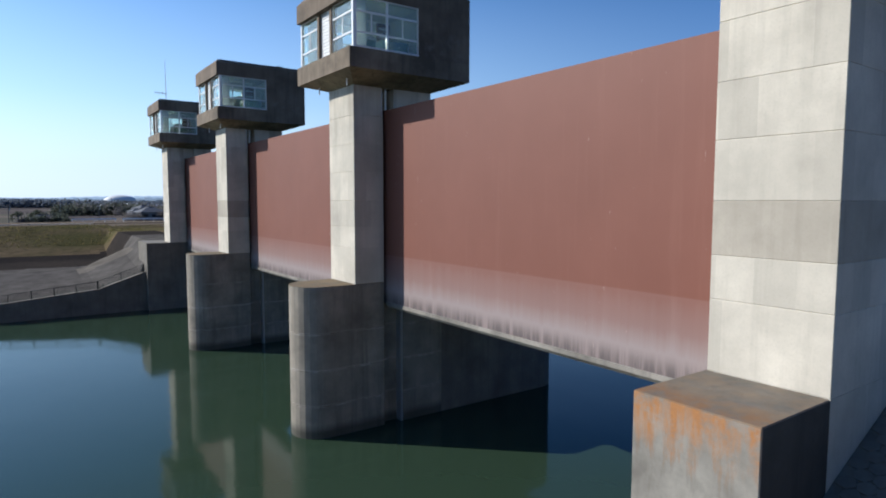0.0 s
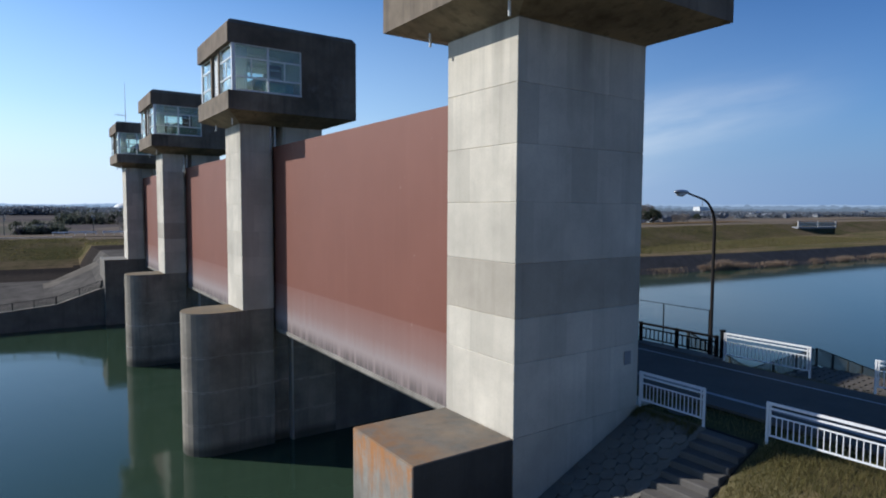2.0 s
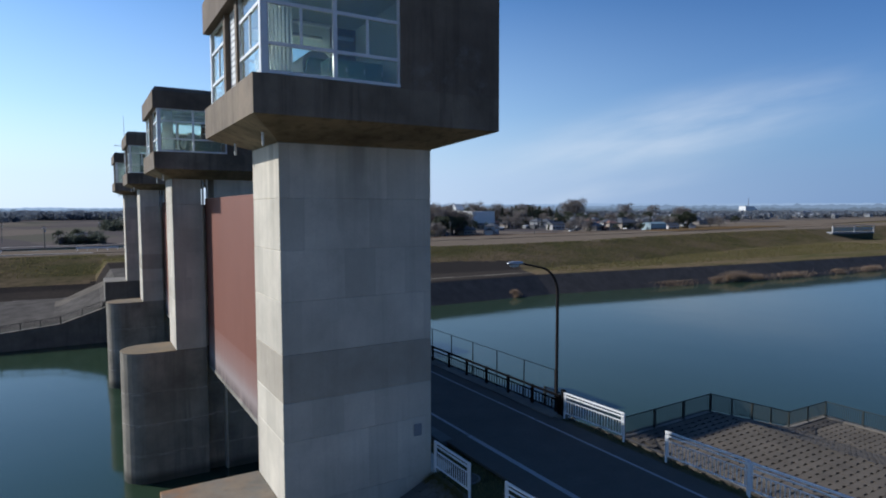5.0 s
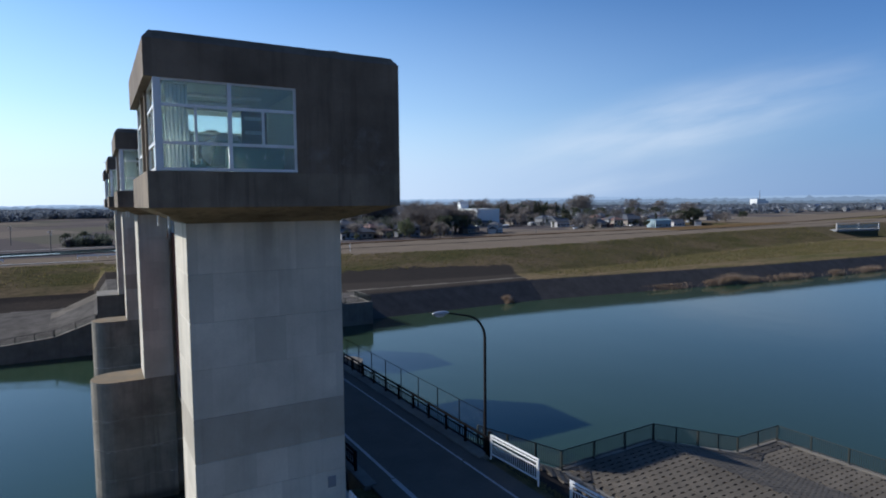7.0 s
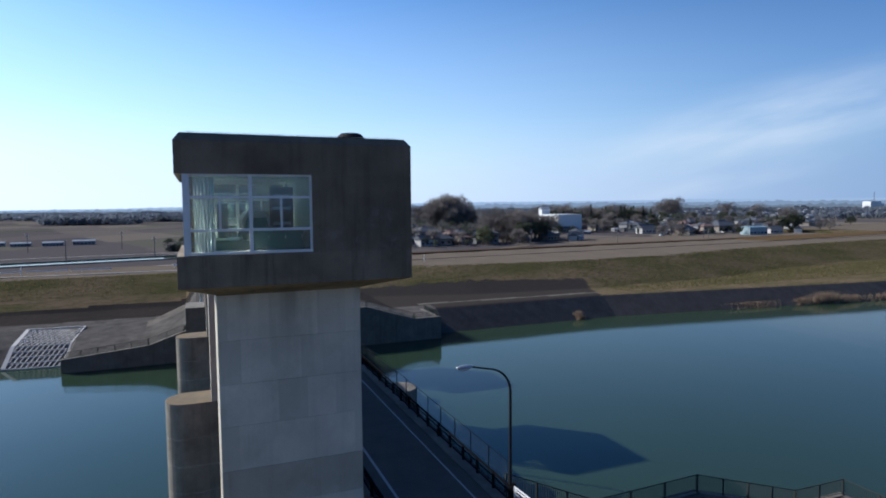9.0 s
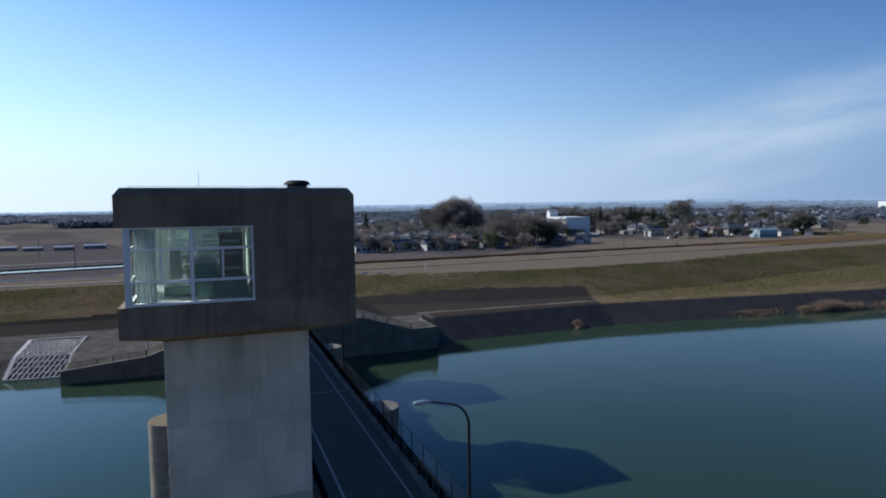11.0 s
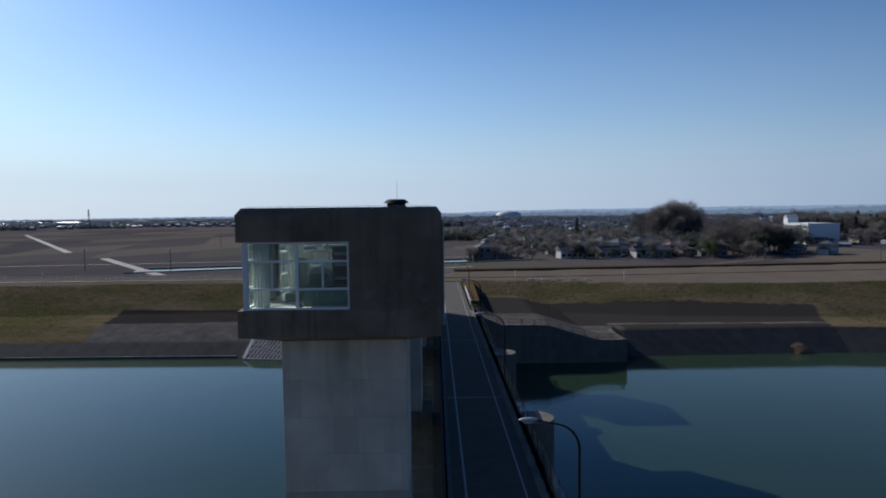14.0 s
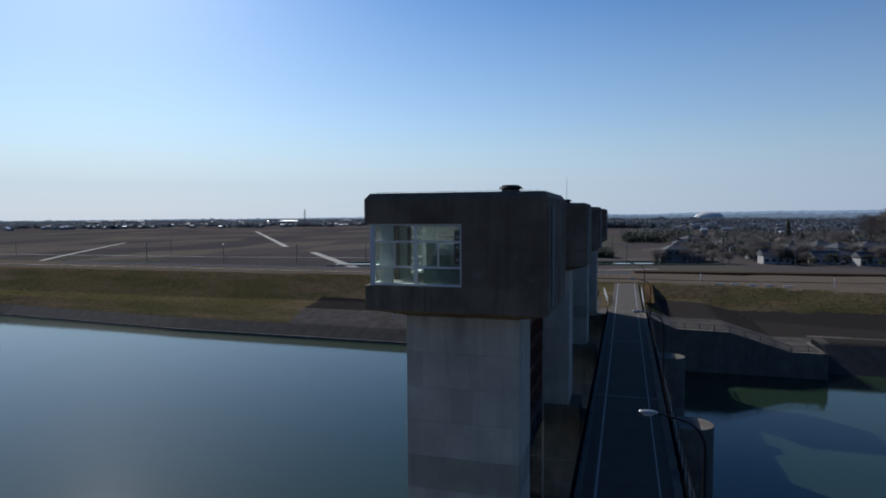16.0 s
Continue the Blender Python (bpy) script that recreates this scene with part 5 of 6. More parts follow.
structure("verge_dry", prism([(30.9, 98), (32.6, 98), (33.6, 137), (31.4, 137)], 8.6, 8.80), M["grass_dry"], "dry orange grass verge at the road end", "verge")
structure("dry_grass_slope", flat_strip([(225, 163), (330, 178)], 16, 7.0, 9.3), M["grass_dry"], "dry tan grass on the levee", "field")


# trees
def leaf_cloud(bm, centre, radii, count, size, slim=False):
    cx, cy, cz = centre
    for _ in range(count):
        while True:
            p = Vector((random.uniform(-1, 1), random.uniform(-1, 1), random.uniform(-1, 1)))
            if 0.12 < p.length < 1:
                break
        p = Vector((p.x * radii[0], p.y * radii[1], p.z * radii[2]))
        c = Vector((cx, cy, cz)) + p
        u = Vector((random.gauss(0, 1), random.gauss(0, 1), random.gauss(0, 1))).normalized()
        w = u.orthogonal().normalized()
        s = size * random.uniform(0.6, 1.3)
        if slim:
            u = (p.normalized() + Vector((0, 0, 0.6)) + u * 0.5).normalized()
            w = u.orthogonal().normalized()
            vs = [bm.verts.new(c - w * s * 0.07), bm.verts.new(c + w * s * 0.07), bm.verts.new(c + u * s * 1.6)]
        else:
            vs = [bm.verts.new(c + (u * a + w * b) * s) for a, b in ((-0.5, -0.4), (0.5, -0.35), (0.45, 0.45), (-0.4, 0.4))]
        bm.faces.new(vs)


def make_tree(kind):
    names = {"evergreen": ("evergreen_tree", "dark broad evergreen tree with an uneven crown"), "bare": ("bare_tree", "bare brown winter tree with fine twigs"),
             "conifer": ("conifer_tree", "dark narrow conifer tree"), "willow": ("willow_tree", "pale olive willow tree with a hanging crown"), "shrub": ("round_shrub", "round dark clipped shrub tree")}
    nm, lb = names[kind]
    t = thing(nm, (0, 0, -50), lb, "tree", nm + "s by the village")
    H = {"evergreen": 12, "bare": 13, "conifer": 13, "willow": 10, "shrub": 5}[kind]
    bm = bmesh.new()
    tube(bm, [(0, 0, 0), (0.1, 0.05, H * 0.25), (-0.1, 0.15, H * 0.55), (0, 0, H * 0.8)], 0.035 * H, 7, 0.06)
    limbs = []
    for i in range(9):
        a, z = i * 2.4, H * (0.22 + 0.055 * i)
        L = H * random.uniform(0.22, 0.36)
        e = (math.cos(a) * L, math.sin(a) * L, z + L * 0.75)
        tube(bm, [(0, 0, z), (e[0] * 0.5, e[1] * 0.5, z + L * 0.3), e], 0.012 * H, 5, 0.03)
        limbs.append(e)
    part("trunk", bm, M["bark"], t)
    bm = bmesh.new()
    if kind == "evergreen":
        for e in limbs + [(0, 0, H * 0.85), (1.5, 0.5, H * 0.7), (-1.5, -1, H * 0.75)]:
            leaf_cloud(bm, e, (H * 0.17, H * 0.17, H * 0.13), 120, 0.55)
        m = M["leaf_dark"]
    elif kind == "willow":
        for e in limbs + [(0, 0, H * 0.8)]:
            leaf_cloud(bm, (e[0], e[1], e[2] - 1.0), (H * 0.14, H * 0.14, H * 0.24), 130, 0.45)
        m = M["leaf_olive"]
    elif kind == "conifer":
        for i in range(11):
            z = H * (0.14 + 0.08 * i)
            rad = H * 0.20 * (1 - i / 12.5)
            leaf_cloud(bm, (0, 0, z), (rad, rad, H * 0.07), 95, 0.5)
        m = M["leaf_dark"]
    elif kind == "shrub":
        leaf_cloud(bm, (0, 0, H * 0.58), (H * 0.36, H * 0.36, H * 0.42), 700, 0.4)
        m = M["leaf_dark"]
    else:
        for e in limbs + [(0, 0, H * 0.88), (1.2, -0.6, H * 0.8), (-1.4, 0.8, H * 0.78)]:
            leaf_cloud(bm, e, (H * 0.17, H * 0.17, H * 0.14), 190, 0.95, slim=True)
        m = M["twigs"]
    part("crown", bm, m, t)
    return t


TREES = {k: make_tree(k) for k in ("evergreen", "bare", "conifer", "willow", "shrub")}
used = set()


def plant(kind, x, y, s=1.0, z=LAND):
    m = pose(x, y, z - 0.1, 0, 0, random.uniform(0, 360)) @ Matrix.Scale(s, 4)
    if kind in used:
        return copy_thing(TREES[kind], m)
    used.add(kind)
    TREES[kind].matrix_basis = m
    return TREES[kind]


plant("willow", 158, 276, 1.05)
plant("willow", 163, 281, 0.9)
for x, y, s in ((186, 296, 1.1), (193, 303, 1.25), (178, 306, 1.2), (200, 309, 1.15), (172, 300, 1.0), (206, 316, 1.2), (184, 318, 1.3), (214, 330, 1.1), (60, 283, 0.45), (66, 285, 0.4), (128, 300, 0.6), (330, 395, 1.0), (470, 345, 1.1), (482, 352, 1.2)):
    plant("bare", x, y, s)
for x, y, s in ((184, 280, 0.95), (189, 283, 1.05), (195, 288, 0.95), (140, 318, 0.7), (120, 322, 0.6), (150, 322, 0.7), (476, 338, 1.1), (466, 334, 0.9), (300, 420, 0.9), (312, 430, 1.0), (240, 330, 0.7), (380, 400, 0.8), (96, 318, 0.6), (84, 322, 0.55), (3, 318, 0.55), (10, 322, 0.6)):
    plant("evergreen", x, y, s)
for x, y, s in ((222, 470, 1.3), (229, 478, 1.5), (238, 484, 1.6), (246, 492, 1.5), (255, 500, 1.3), (214, 482, 1.2), (262, 508, 1.2)):
    plant("bare", x - 10, y + 6, s * 1.32)
    plant("bare", x - 18, y + 3, s * 1.2)
    plant("bare", x - 6, y - 8, s * 0.95)
    plant("evergreen", x - 8, y - 4, s * 0.62)
for i in range(46):
    plant(("conifer", "evergreen", "bare")[i % 3], 300 + i * 4.5 + random.uniform(-4, 4), 445 + i * 2.6 + random.uniform(-14, 14), random.uniform(1.0, 1.5))
for i in range(60):
    plant(("bare", "evergreen", "bare", "conifer")[i % 4], random.uniform(60, 560), random.uniform(330, 480) + random.uniform(0, 60), random.uniform(0.45, 0.85))
for i in range(34):
    plant(("bare", "bare", "bare", "evergreen")[i % 4], random.uniform(184, 212), random.gauss(312, 8), random.uniform(0.8, 1.2))
for x, y, s in ((218, 324, 1.0), (222, 328, 1.05), (214, 330, 0.9), (411, 292, 1.25), (416, 296, 1.0), (406, 297, 1.05)):
    plant("evergreen", x, y, s)
for i in range(26):
    plant(("conifer", "evergreen", "conifer")[i % 3], 462 + i * 3.1 + random.uniform(-4, 4), 668 - i * 2.7 + random.uniform(-8, 8), random.uniform(1.2, 1.6))
for i in range(26):
    plant(("bare", "shrub")[i % 2], random.uniform(40, 74), random.gauss(286, 5), random.uniform(0.25, 0.45))
for i in range(24):
    plant(("evergreen", "bare", "shrub")[i % 3], random.uniform(46, 160), random.uniform(300, 345), random.uniform(0.35, 0.6))
for i in range(10):
    plant("evergreen", 480 + i * 12, 520 - i * 4 + random.uniform(-8, 8), random.uniform(0.8, 1.2))
plant("conifer", 160, 560, 1.3)
for x, y, s in ((556, 572, 1.9), (566, 578, 1.8), (548, 580, 1.6), (612, 540, 1.5), (640, 520, 1.4), (420, 640, 1.5), (412, 632, 1.3), (330, 600, 1.3)):
    plant("bare", x, y, s)
plant("conifer", 235, 345, 0.7)
plant("shrub", 251, 239, 1.1)
for x, y in ((150, 268), (172, 262), (226, 284), (108, 278)):
    plant("shrub", x, y, 0.5)


# houses of the village
def windows_on(parent, w, d, z, n, hw=0.8, hh=0.6):
    for s in (-1, 1):
        for i in range(n):
            x = -w / 2 + w * (i + 0.5) / n
            part("window", boxes((x - hw, x + hw, s * d / 2 - 0.03, s * d / 2 + 0.03, z - hh, z + hh)), M["glass_dark"], parent)


def make_house_type(name, label, w, d, h, rh, wall, roof, floors=1, hip=True, over=0.7):
    t = thing(name, (0, 0, -50), label, "house", "houses of the village")
    part("wall", boxes((-w / 2, w / 2, -d / 2, d / 2, 0, h)), M[wall], t)
    bm = bmesh.new()
    W, D = w / 2 + over, d / 2 + over
    k = w / 2 - d / 2 if hip else W
    e = [bm.verts.new(v) for v in ((-W, -D, h), (W, -D, h), (W, D, h), (-W, D, h))]
    e2 = [bm.verts.new(v) for v in ((-W, -D, h + 0.18), (W, -D, h + 0.18), (W, D, h + 0.18), (-W, D, h + 0.18))]
    a, b = bm.verts.new((-max(k, 0.5), 0, h + rh)), bm.verts.new((max(k, 0.5), 0, h + rh))
    bm.faces.new(e[::-1])
    for i in range(4):
        bm.faces.new((e[i], e[(i + 1) % 4], e2[(i + 1) % 4], e2[i]))
    for f in ((e2[0], e2[1], b, a), (e2[1], e2[2], b), (e2[2], e2[3], a, b), (e2[3], e2[0], a)):
        bm.faces.new(f)
    rf = part("roof", bm, M[roof], t)
    part("ridge", boxes((-max(k, 0.5), max(k, 0.5), -0.15, 0.15, h + rh - 0.05, h + rh + 0.2)), M[roof], rf)
    for f in range(floors):
        windows_on(t, w, d, 1.5 + f * 2.8, max(2, round(w / 3)))
    part("door", boxes((-0.5, 0.5, -d / 2 - 0.04, -d / 2 + 0.02, 0.0, 2.0)), M["wall_grey"], t)
    if floors > 1:
        part("lean_to", boxes((-w / 2 - 2.5, -w / 2, -d / 2 + 0.5, d / 2 - 0.5, 0, 2.5), (-w / 2 - 2.9, -w / 2, -d / 2 + 0.1, d / 2 - 0.1, 2.5, 2.75)), M[roof], t)
    return t


TYPES = [
    make_house_type("farmhouse", "dark-tiled single-storey farmhouse with deep eaves", 13, 8, 3.2, 2.6, "wall_tan", "roof_dark"),
    make_house_type("village_house", "white two-storey village house with a dark tiled roof", 9, 7.5, 5.6, 2.2, "wall_white", "roof_dark", 2),
    make_house_type("village_house", "grey two-storey village house with a dark tiled roof", 10, 8, 5.7, 2.4, "wall_grey", "roof_dark", 2),
    make_house_type("shed", "long pale sheet-metal shed", 18, 7, 3.4, 1.4, "wall_grey", "roof_light", 1, False, 0.3),
    make_house_type("village_house", "tan two-storey village house with a brown roof", 9, 7, 5.5, 2.0, "wall_tan", "roof_red", 2),
    make_house_type("workshop", "pale blue metal workshop with a low roof", 14, 9, 5.0, 1.0, "wall_blue", "roof_blue", 1, False, 0.2),
    make_house_type("storehouse", "white-walled storehouse with a dark gabled roof", 11, 6, 3.6, 2.2, "wall_white", "roof_dark", 1, False, 0.5),
]
first = set()


def settle(k, x, y, rz, s=1.0):
    m = pose(x, y, LAND - 0.02, 0, 0, rz) @ Matrix.Scale(s, 4)
    if k in first:
        return copy_thing(TYPES[k], m)
    first.add(k)
    TYPES[k].matrix_basis = m
    return TYPES[k]


for k, x, y, rz, s in ((2, 50, 288, 10, 1), (3, 58, 298, 5, 0.7), (3, 104, 301, 12, 1), (6, 112, 286, 12, 1), (0, 124, 300, 8, 1.0), (2, 137, 310, 12, 1.15), (1, 146, 318, -10, 1), (0, 132, 322, 15, 1), (4, 152, 306, 20, 0.9), (0, 171, 312, 5, 1.0),
                       (1, 228, 292, 35, 0.9), (0, 214, 300, 20, 0.9), (3, 190, 290, 14, 0.8), (5, 364, 284, -8, 1.0), (1, 352, 352, 30, 1.1), (0, 372, 330, 0, 1.2), (0, 394, 338, 8, 1.2), (2, 330, 372, 10, 1), (3, 408, 452, 0, 1.6), (0, 280, 380, 0, 1), (4, 300, 400, 10, 1),
                       (2, 420, 400, 12, 1), (1, 440, 420, -12, 1), (4, 250, 420, 0, 1), (0, 452, 330, 4, 1), (3, 430, 308, 5, 0.9), (1, 90, 400, 10, 1), (0, 105, 420, 0, 1), (2, 70, 430, 30, 1), (1, 60, 392, 20, 0.8), (4, 130, 440, 10, 1), (0, 160, 380, 15, 1),
                       (3, -77, 393, 4, 0.75), (3, -61, 391, 4, 0.8), (3, -46, 396, 4, 0.9), (3, -92, 402, 4, 0.8), (0, 12, 314, 0, 0.8), (1, 500, 400, 0, 1), (2, 520, 420, 0, 1), (0, 540, 380, 20, 1.2), (1, 470, 480, 0, 1), (6, 390, 290, -10, 0.9), (2, 345, 420, 0, 1), (1, 315, 450, 20, 1)):
    settle(k, x, y, rz, s)
rv = random.Random(21)
for i in range(46):
    x = rv.uniform(70, 600)
    y = rv.uniform(300, 470) + 0.1 * x
    if 180 < x < 235 and y < 345 or 265 < x < 315 and 380 < y < 430:
        continue
    settle(rv.choice((0, 0, 6, 2, 4, 3, 1)), x, y, rv.uniform(-25, 35), rv.uniform(0.6, 0.95))
for k, x, y, rz, s in ((0, 92, 432, 8, 0.8), (3, 100, 440, 8, 0.9), (3, 110, 446, 8, 0.9), (6, 128, 282, 14, 1.0), (0, 140, 288, 8, 0.9), (4, 159, 327, 15, 1.0), (0, 195, 324, 10, 0.8), (1, 334, 331, 20, 0.7), (0, 378, 325, 5, 1.5), (6, 411, 288, 40, 0.8), (6, 222, 287, 60, 0.8), (0, 46, 292, 0, 0.8)):
    settle(k, x, y, rz, s)


for i in range(18):
    settle(rv.choice((0, 0, 6, 2, 1, 3, 4)), rv.uniform(84, 178), rv.uniform(282, 350), rv.uniform(-10, 30), rv.uniform(0.8, 1.1))
for i in range(26):
    settle(rv.choice((0, 6, 2, 1, 4, 0)), rv.uniform(300, 470), rv.uniform(305, 400), rv.uniform(-25, 35), rv.uniform(0.85, 1.15))
for i in range(44):
    plant(("evergreen", "shrub", "bare")[i % 3], rv.uniform(82, 182), rv.uniform(278, 352), rv.uniform(0.35, 0.62) if i % 3 != 1 else rv.uniform(0.5, 0.9))
for i in range(50):
    plant(("evergreen", "shrub", "bare", "conifer")[i % 4], rv.uniform(296, 480), rv.uniform(298, 410), rv.uniform(0.4, 0.75))

for i in range(54):
    plant(("evergreen", "shrub", "bare", "willow")[i % 4], rv.uniform(84, 186), rv.uniform(268, 300), (0.42, 0.75, 0.5, 0.4)[i % 4] * rv.uniform(0.75, 1.25))
for i in range(30):
    plant(("evergreen", "shrub", "bare")[i % 3], rv.uniform(300, 440), rv.uniform(282, 318), (0.45, 0.7, 0.55)[i % 3] * rv.uniform(0.75, 1.2))

# school
sch = thing("school_building", (282.7, 394.9, LAND), "white four-storey school building with a stair tower", "school")
sch.matrix_basis = pose(282.7, 394.9, LAND, 0, 0, 84)
part("wall", boxes((-17, 17, -10, 10, 0, 13.2)), M["panel_white"], sch)
part("parapet", boxes((-17.2, 17.2, -10.2, 10.2, 13.2, 13.9)), M["panel_white"], sch)
part("tower", boxes((11.5, 17.5, 3, 10.1, 13.9, 17.5)), M["panel_white"], sch)
part("tower_roof", prism([(11.2, 17.5), (17.8, 17.5), (14.5, 19.8)], 2.8, 10.3, "y"), M["roof_light"], sch)
for f in range(4):
    for i in range(8):
        x = -14.5 + i * 4.1
        for side in (-1, 1):
            w = part("window", boxes((x - 1.4, x + 1.4, side * 10.0 - 0.04, side * 10.0 + 0.04, 1.1 + f * 3.2, 2.9 + f * 3.2)), M["glass_dark"], sch)
            part("mullion", boxes((x - 0.05, x + 0.05, side * 10.06 - 0.03, side * 10.06 + 0.03, 1.1 + f * 3.2, 2.9 + f * 3.2)), M["alu"], w)

dome = thing("dome_hall", (375, 2858, LAND), "white domed hall far away on the plain", "hall")
bm = bmesh.new()
bmesh.ops.create_uvsphere(bm, u_segments=32, v_segments=12, radius=1, matrix=Matrix.LocRotScale((0, 0, 10), None, (62, 46, 25)))
bmesh.ops.delete(bm, geom=[v for v in bm.verts if v.co.z < 9.5], context="VERTS")
part("shell", bm, M["panel_white"], dome, smooth=True)
bm = bmesh.new()
bmesh.ops.create_cone(bm, cap_ends=True, segments=32, radius1=1, radius2=1, depth=1, matrix=Matrix.LocRotScale((0, 0, 5), None, (60, 44, 10.4)))
part("drum", bm, M["wall_grey"], dome)


# utility poles, posts, tower
def make_pole():
    p = thing("utility_pole", (0, 0, -50), "grey concrete utility pole with cross arms", "pole", "utility poles")
    part("shaft", tube(bmesh.new(), [(0, 0, 0), (0, 0, 9.5)], 0.17, 8, 0.11), M["kerb"], p)
    for z in (8.6, 9.1):
        part("cross_arm", boxes((-0.9, 0.9, -0.05, 0.05, z - 0.05, z + 0.05)), M["steel"], p)
    part("transformer", tube(bmesh.new(), [(0.3, 0, 7.4), (0.3, 0, 8.1)], 0.22, 8), M["machine_grey"], p)
    return p


pole0 = make_pole()
POLES = [(170, 246), (200, 217), (253, 214), (304, 268), (130, 259), (95, 262), (350, 276), (-60, 246), (-90, 243), (-30, 249), (0, 258), (28, 264), (-125, 240), (-165, 238), (-210, 236), (-60, 330), (-20, 336), (20, 345), (60, 350), (-130, 420), (-250, 300), (-330, 260)]
for i, (x, y) in enumerate(POLES):
    m = pose(x, y, LAND - 0.1, 0, 0, 20 * (i % 5))
    if i == 0:
        pole0.matrix_basis = m
    else:
        copy_thing(pole0, m)

gp = thing("marker_post", (44.8, 137, 9.0), "slim white marker post on the levee crest", "post", "levee marker posts")
part("pole", tube(bmesh.new(), [(0, 0, 0), (0, 0, 1.9)], 0.09, 8), M["white_paint"], gp)
part("cap", tube(bmesh.new(), [(0, 0, 1.9), (0, 0, 2.05)], 0.13, 8), M["white_paint"], gp)
for x, y in ((71.7, 132), (-20, 142), (-80, 142)):
    copy_thing(gp, pose(x, y, 9.0))

ws = thing("kerb_block", (48.2, 131.5, 9.0), "low white painted kerb block on the levee crest", "kerb block", "kerb blocks on the levee")
part("block", boxes((-0.9, 0.9, -0.15, 0.15, 0, 0.28), bevel=0.03), M["white_paint"], ws)
for x in (51.5, 55.0, 58.4, 62.1):
    copy_thing(ws, pose(x, 131.5 - (x - 48) * 0.1, 9.0))

tower = thing("lattice_tower", (-640, 1160, LAND), "thin steel lattice tower far across the fields", "tower")
for sx in (-1, 1):
    for sy in (-1, 1):
        part("leg", tube(bmesh.new(), [(sx * 2.4, sy * 2.4, 0), (sx * 0.4, sy * 0.4, 38)], 0.3, 5), M["kerb"], tower)
for i in range(9):
    z = 3 + i * 4
    k = 2.4 - 2.0 * z / 38
    part("brace", boxes((-k, k, -k - 0.1, -k + 0.1, z, z + 0.2), (-k, k, k - 0.1, k + 0.1, z, z + 0.2)), M["kerb"], tower)


def guard_rail():
    g = thing("guard_rail", (0, 0, 0), "white steel guard rail at the junction", "guard rail", "guard rails on the levee")
    for i in range(5):
        part("post", tube(bmesh.new(), [(i * 2 - 4, 0, 0), (i * 2 - 4, 0, 0.75)], 0.06, 8), M["white_paint"], g)
    part("beam", prism([(-0.02, 0.45), (0.05, 0.52), (0.0, 0.6), (0.05, 0.68), (-0.02, 0.75), (-0.06, 0.6)], -4.2, 4.2, "x"), M["white_paint"], g)
    return g


gr = guard_rail()
gr.matrix_basis = pose(24.5, 147.0, 9.12)
copy_thing(gr, pose(15.0, 147.4, 9.12))
for i in range(18):
    copy_thing(gr, pose(-160 + i * 9.0, 146.5, 9.0))


# small side sluice on the levee
sl = thing("side_sluice", (327, 137, 6.0), "pale green railed side sluice set into the levee", "sluice", rz=-14)
part("deck", boxes((-13, 13, -1.6, 1.6, 0.6, 1.5)), M["wall_grey"], sl)
# dark block drawn in place of the shadow and slope under the deck
part("apron", boxes((-13, 13, -1.2, 1.4, -3, 0.59)), M["leaf_dark"], sl, "dark green block standing in for the shadowed slope")
for x in (-12.7, 0.5, 12.7):
    part("post", boxes((x - 0.25, x + 0.25, -1.75, -1.3, 1.0, 4.2)), M["wall_white"], sl)
for z in (2.0, 2.6, 3.2):
    part("rail", boxes((-12.3, 12.3, -1.65, -1.5, z, z + 0.42)), M["wall_blue"], sl)
part("top_beam", boxes((-13, 13, -1.7, -1.3, 4.21, 4.4)), M["wall_blue"], sl)

structure("far_levee", flat_strip([(420, 262), (560, 300), (760, 345), (1200, 430)], 90, 2.6, 4.6), M["grass"], "grassed second levee beyond the fields", "levee")
structure("far_levee_top", flat_strip([(440, 276), (560, 306), (760, 351), (1200, 436)], 62, 4.6, 5.0), M["gravel"], "tan gravel plateau on the second levee", "levee")

fac = thing("factory", (2205, 1400, LAND), "white factory block with a thin chimney on the horizon", "factory")
part("hall", boxes((-28, 28, -14, 14, 0, 26)), M["panel_white"], fac)
part("wing", boxes((28.1, 46, -12, 12, 0, 18)), M["panel_white"], fac)
part("chimney", tube(bmesh.new(), [(10, 0, 26), (10, 0, 58)], 1.1, 8, 0.8), M["kerb"], fac)


# vehicles parked in the village
def make_car(kind):
    c = thing("parked_car", (0, 0, -50), ("white" if kind == "car_white" else "dark") + " parked small car in the village", "car", "parked cars")
    part("body", boxes((-2.0, 2.0, -0.8, 0.8, 0.3, 0.95), bevel=0.12), M[kind], c)
    part("cabin", prism([(-1.3, 0.95), (1.1, 0.95), (0.6, 1.5), (-1.0, 1.5)], -0.72, 0.72, "y", 0.05), M["glass_dark"], c)
    part("roof_panel", boxes((-0.95, 0.55, -0.7, 0.7, 1.49, 1.55), bevel=0.03), M[kind], c)
    for x in (-1.25, 1.25):
        for y in (-0.75, 0.75):
            part("wheel", tube(bmesh.new(), [(x, y - 0.1, 0.3), (x, y + 0.1, 0.3)], 0.3, 12), M["tyre"], c)
    return c


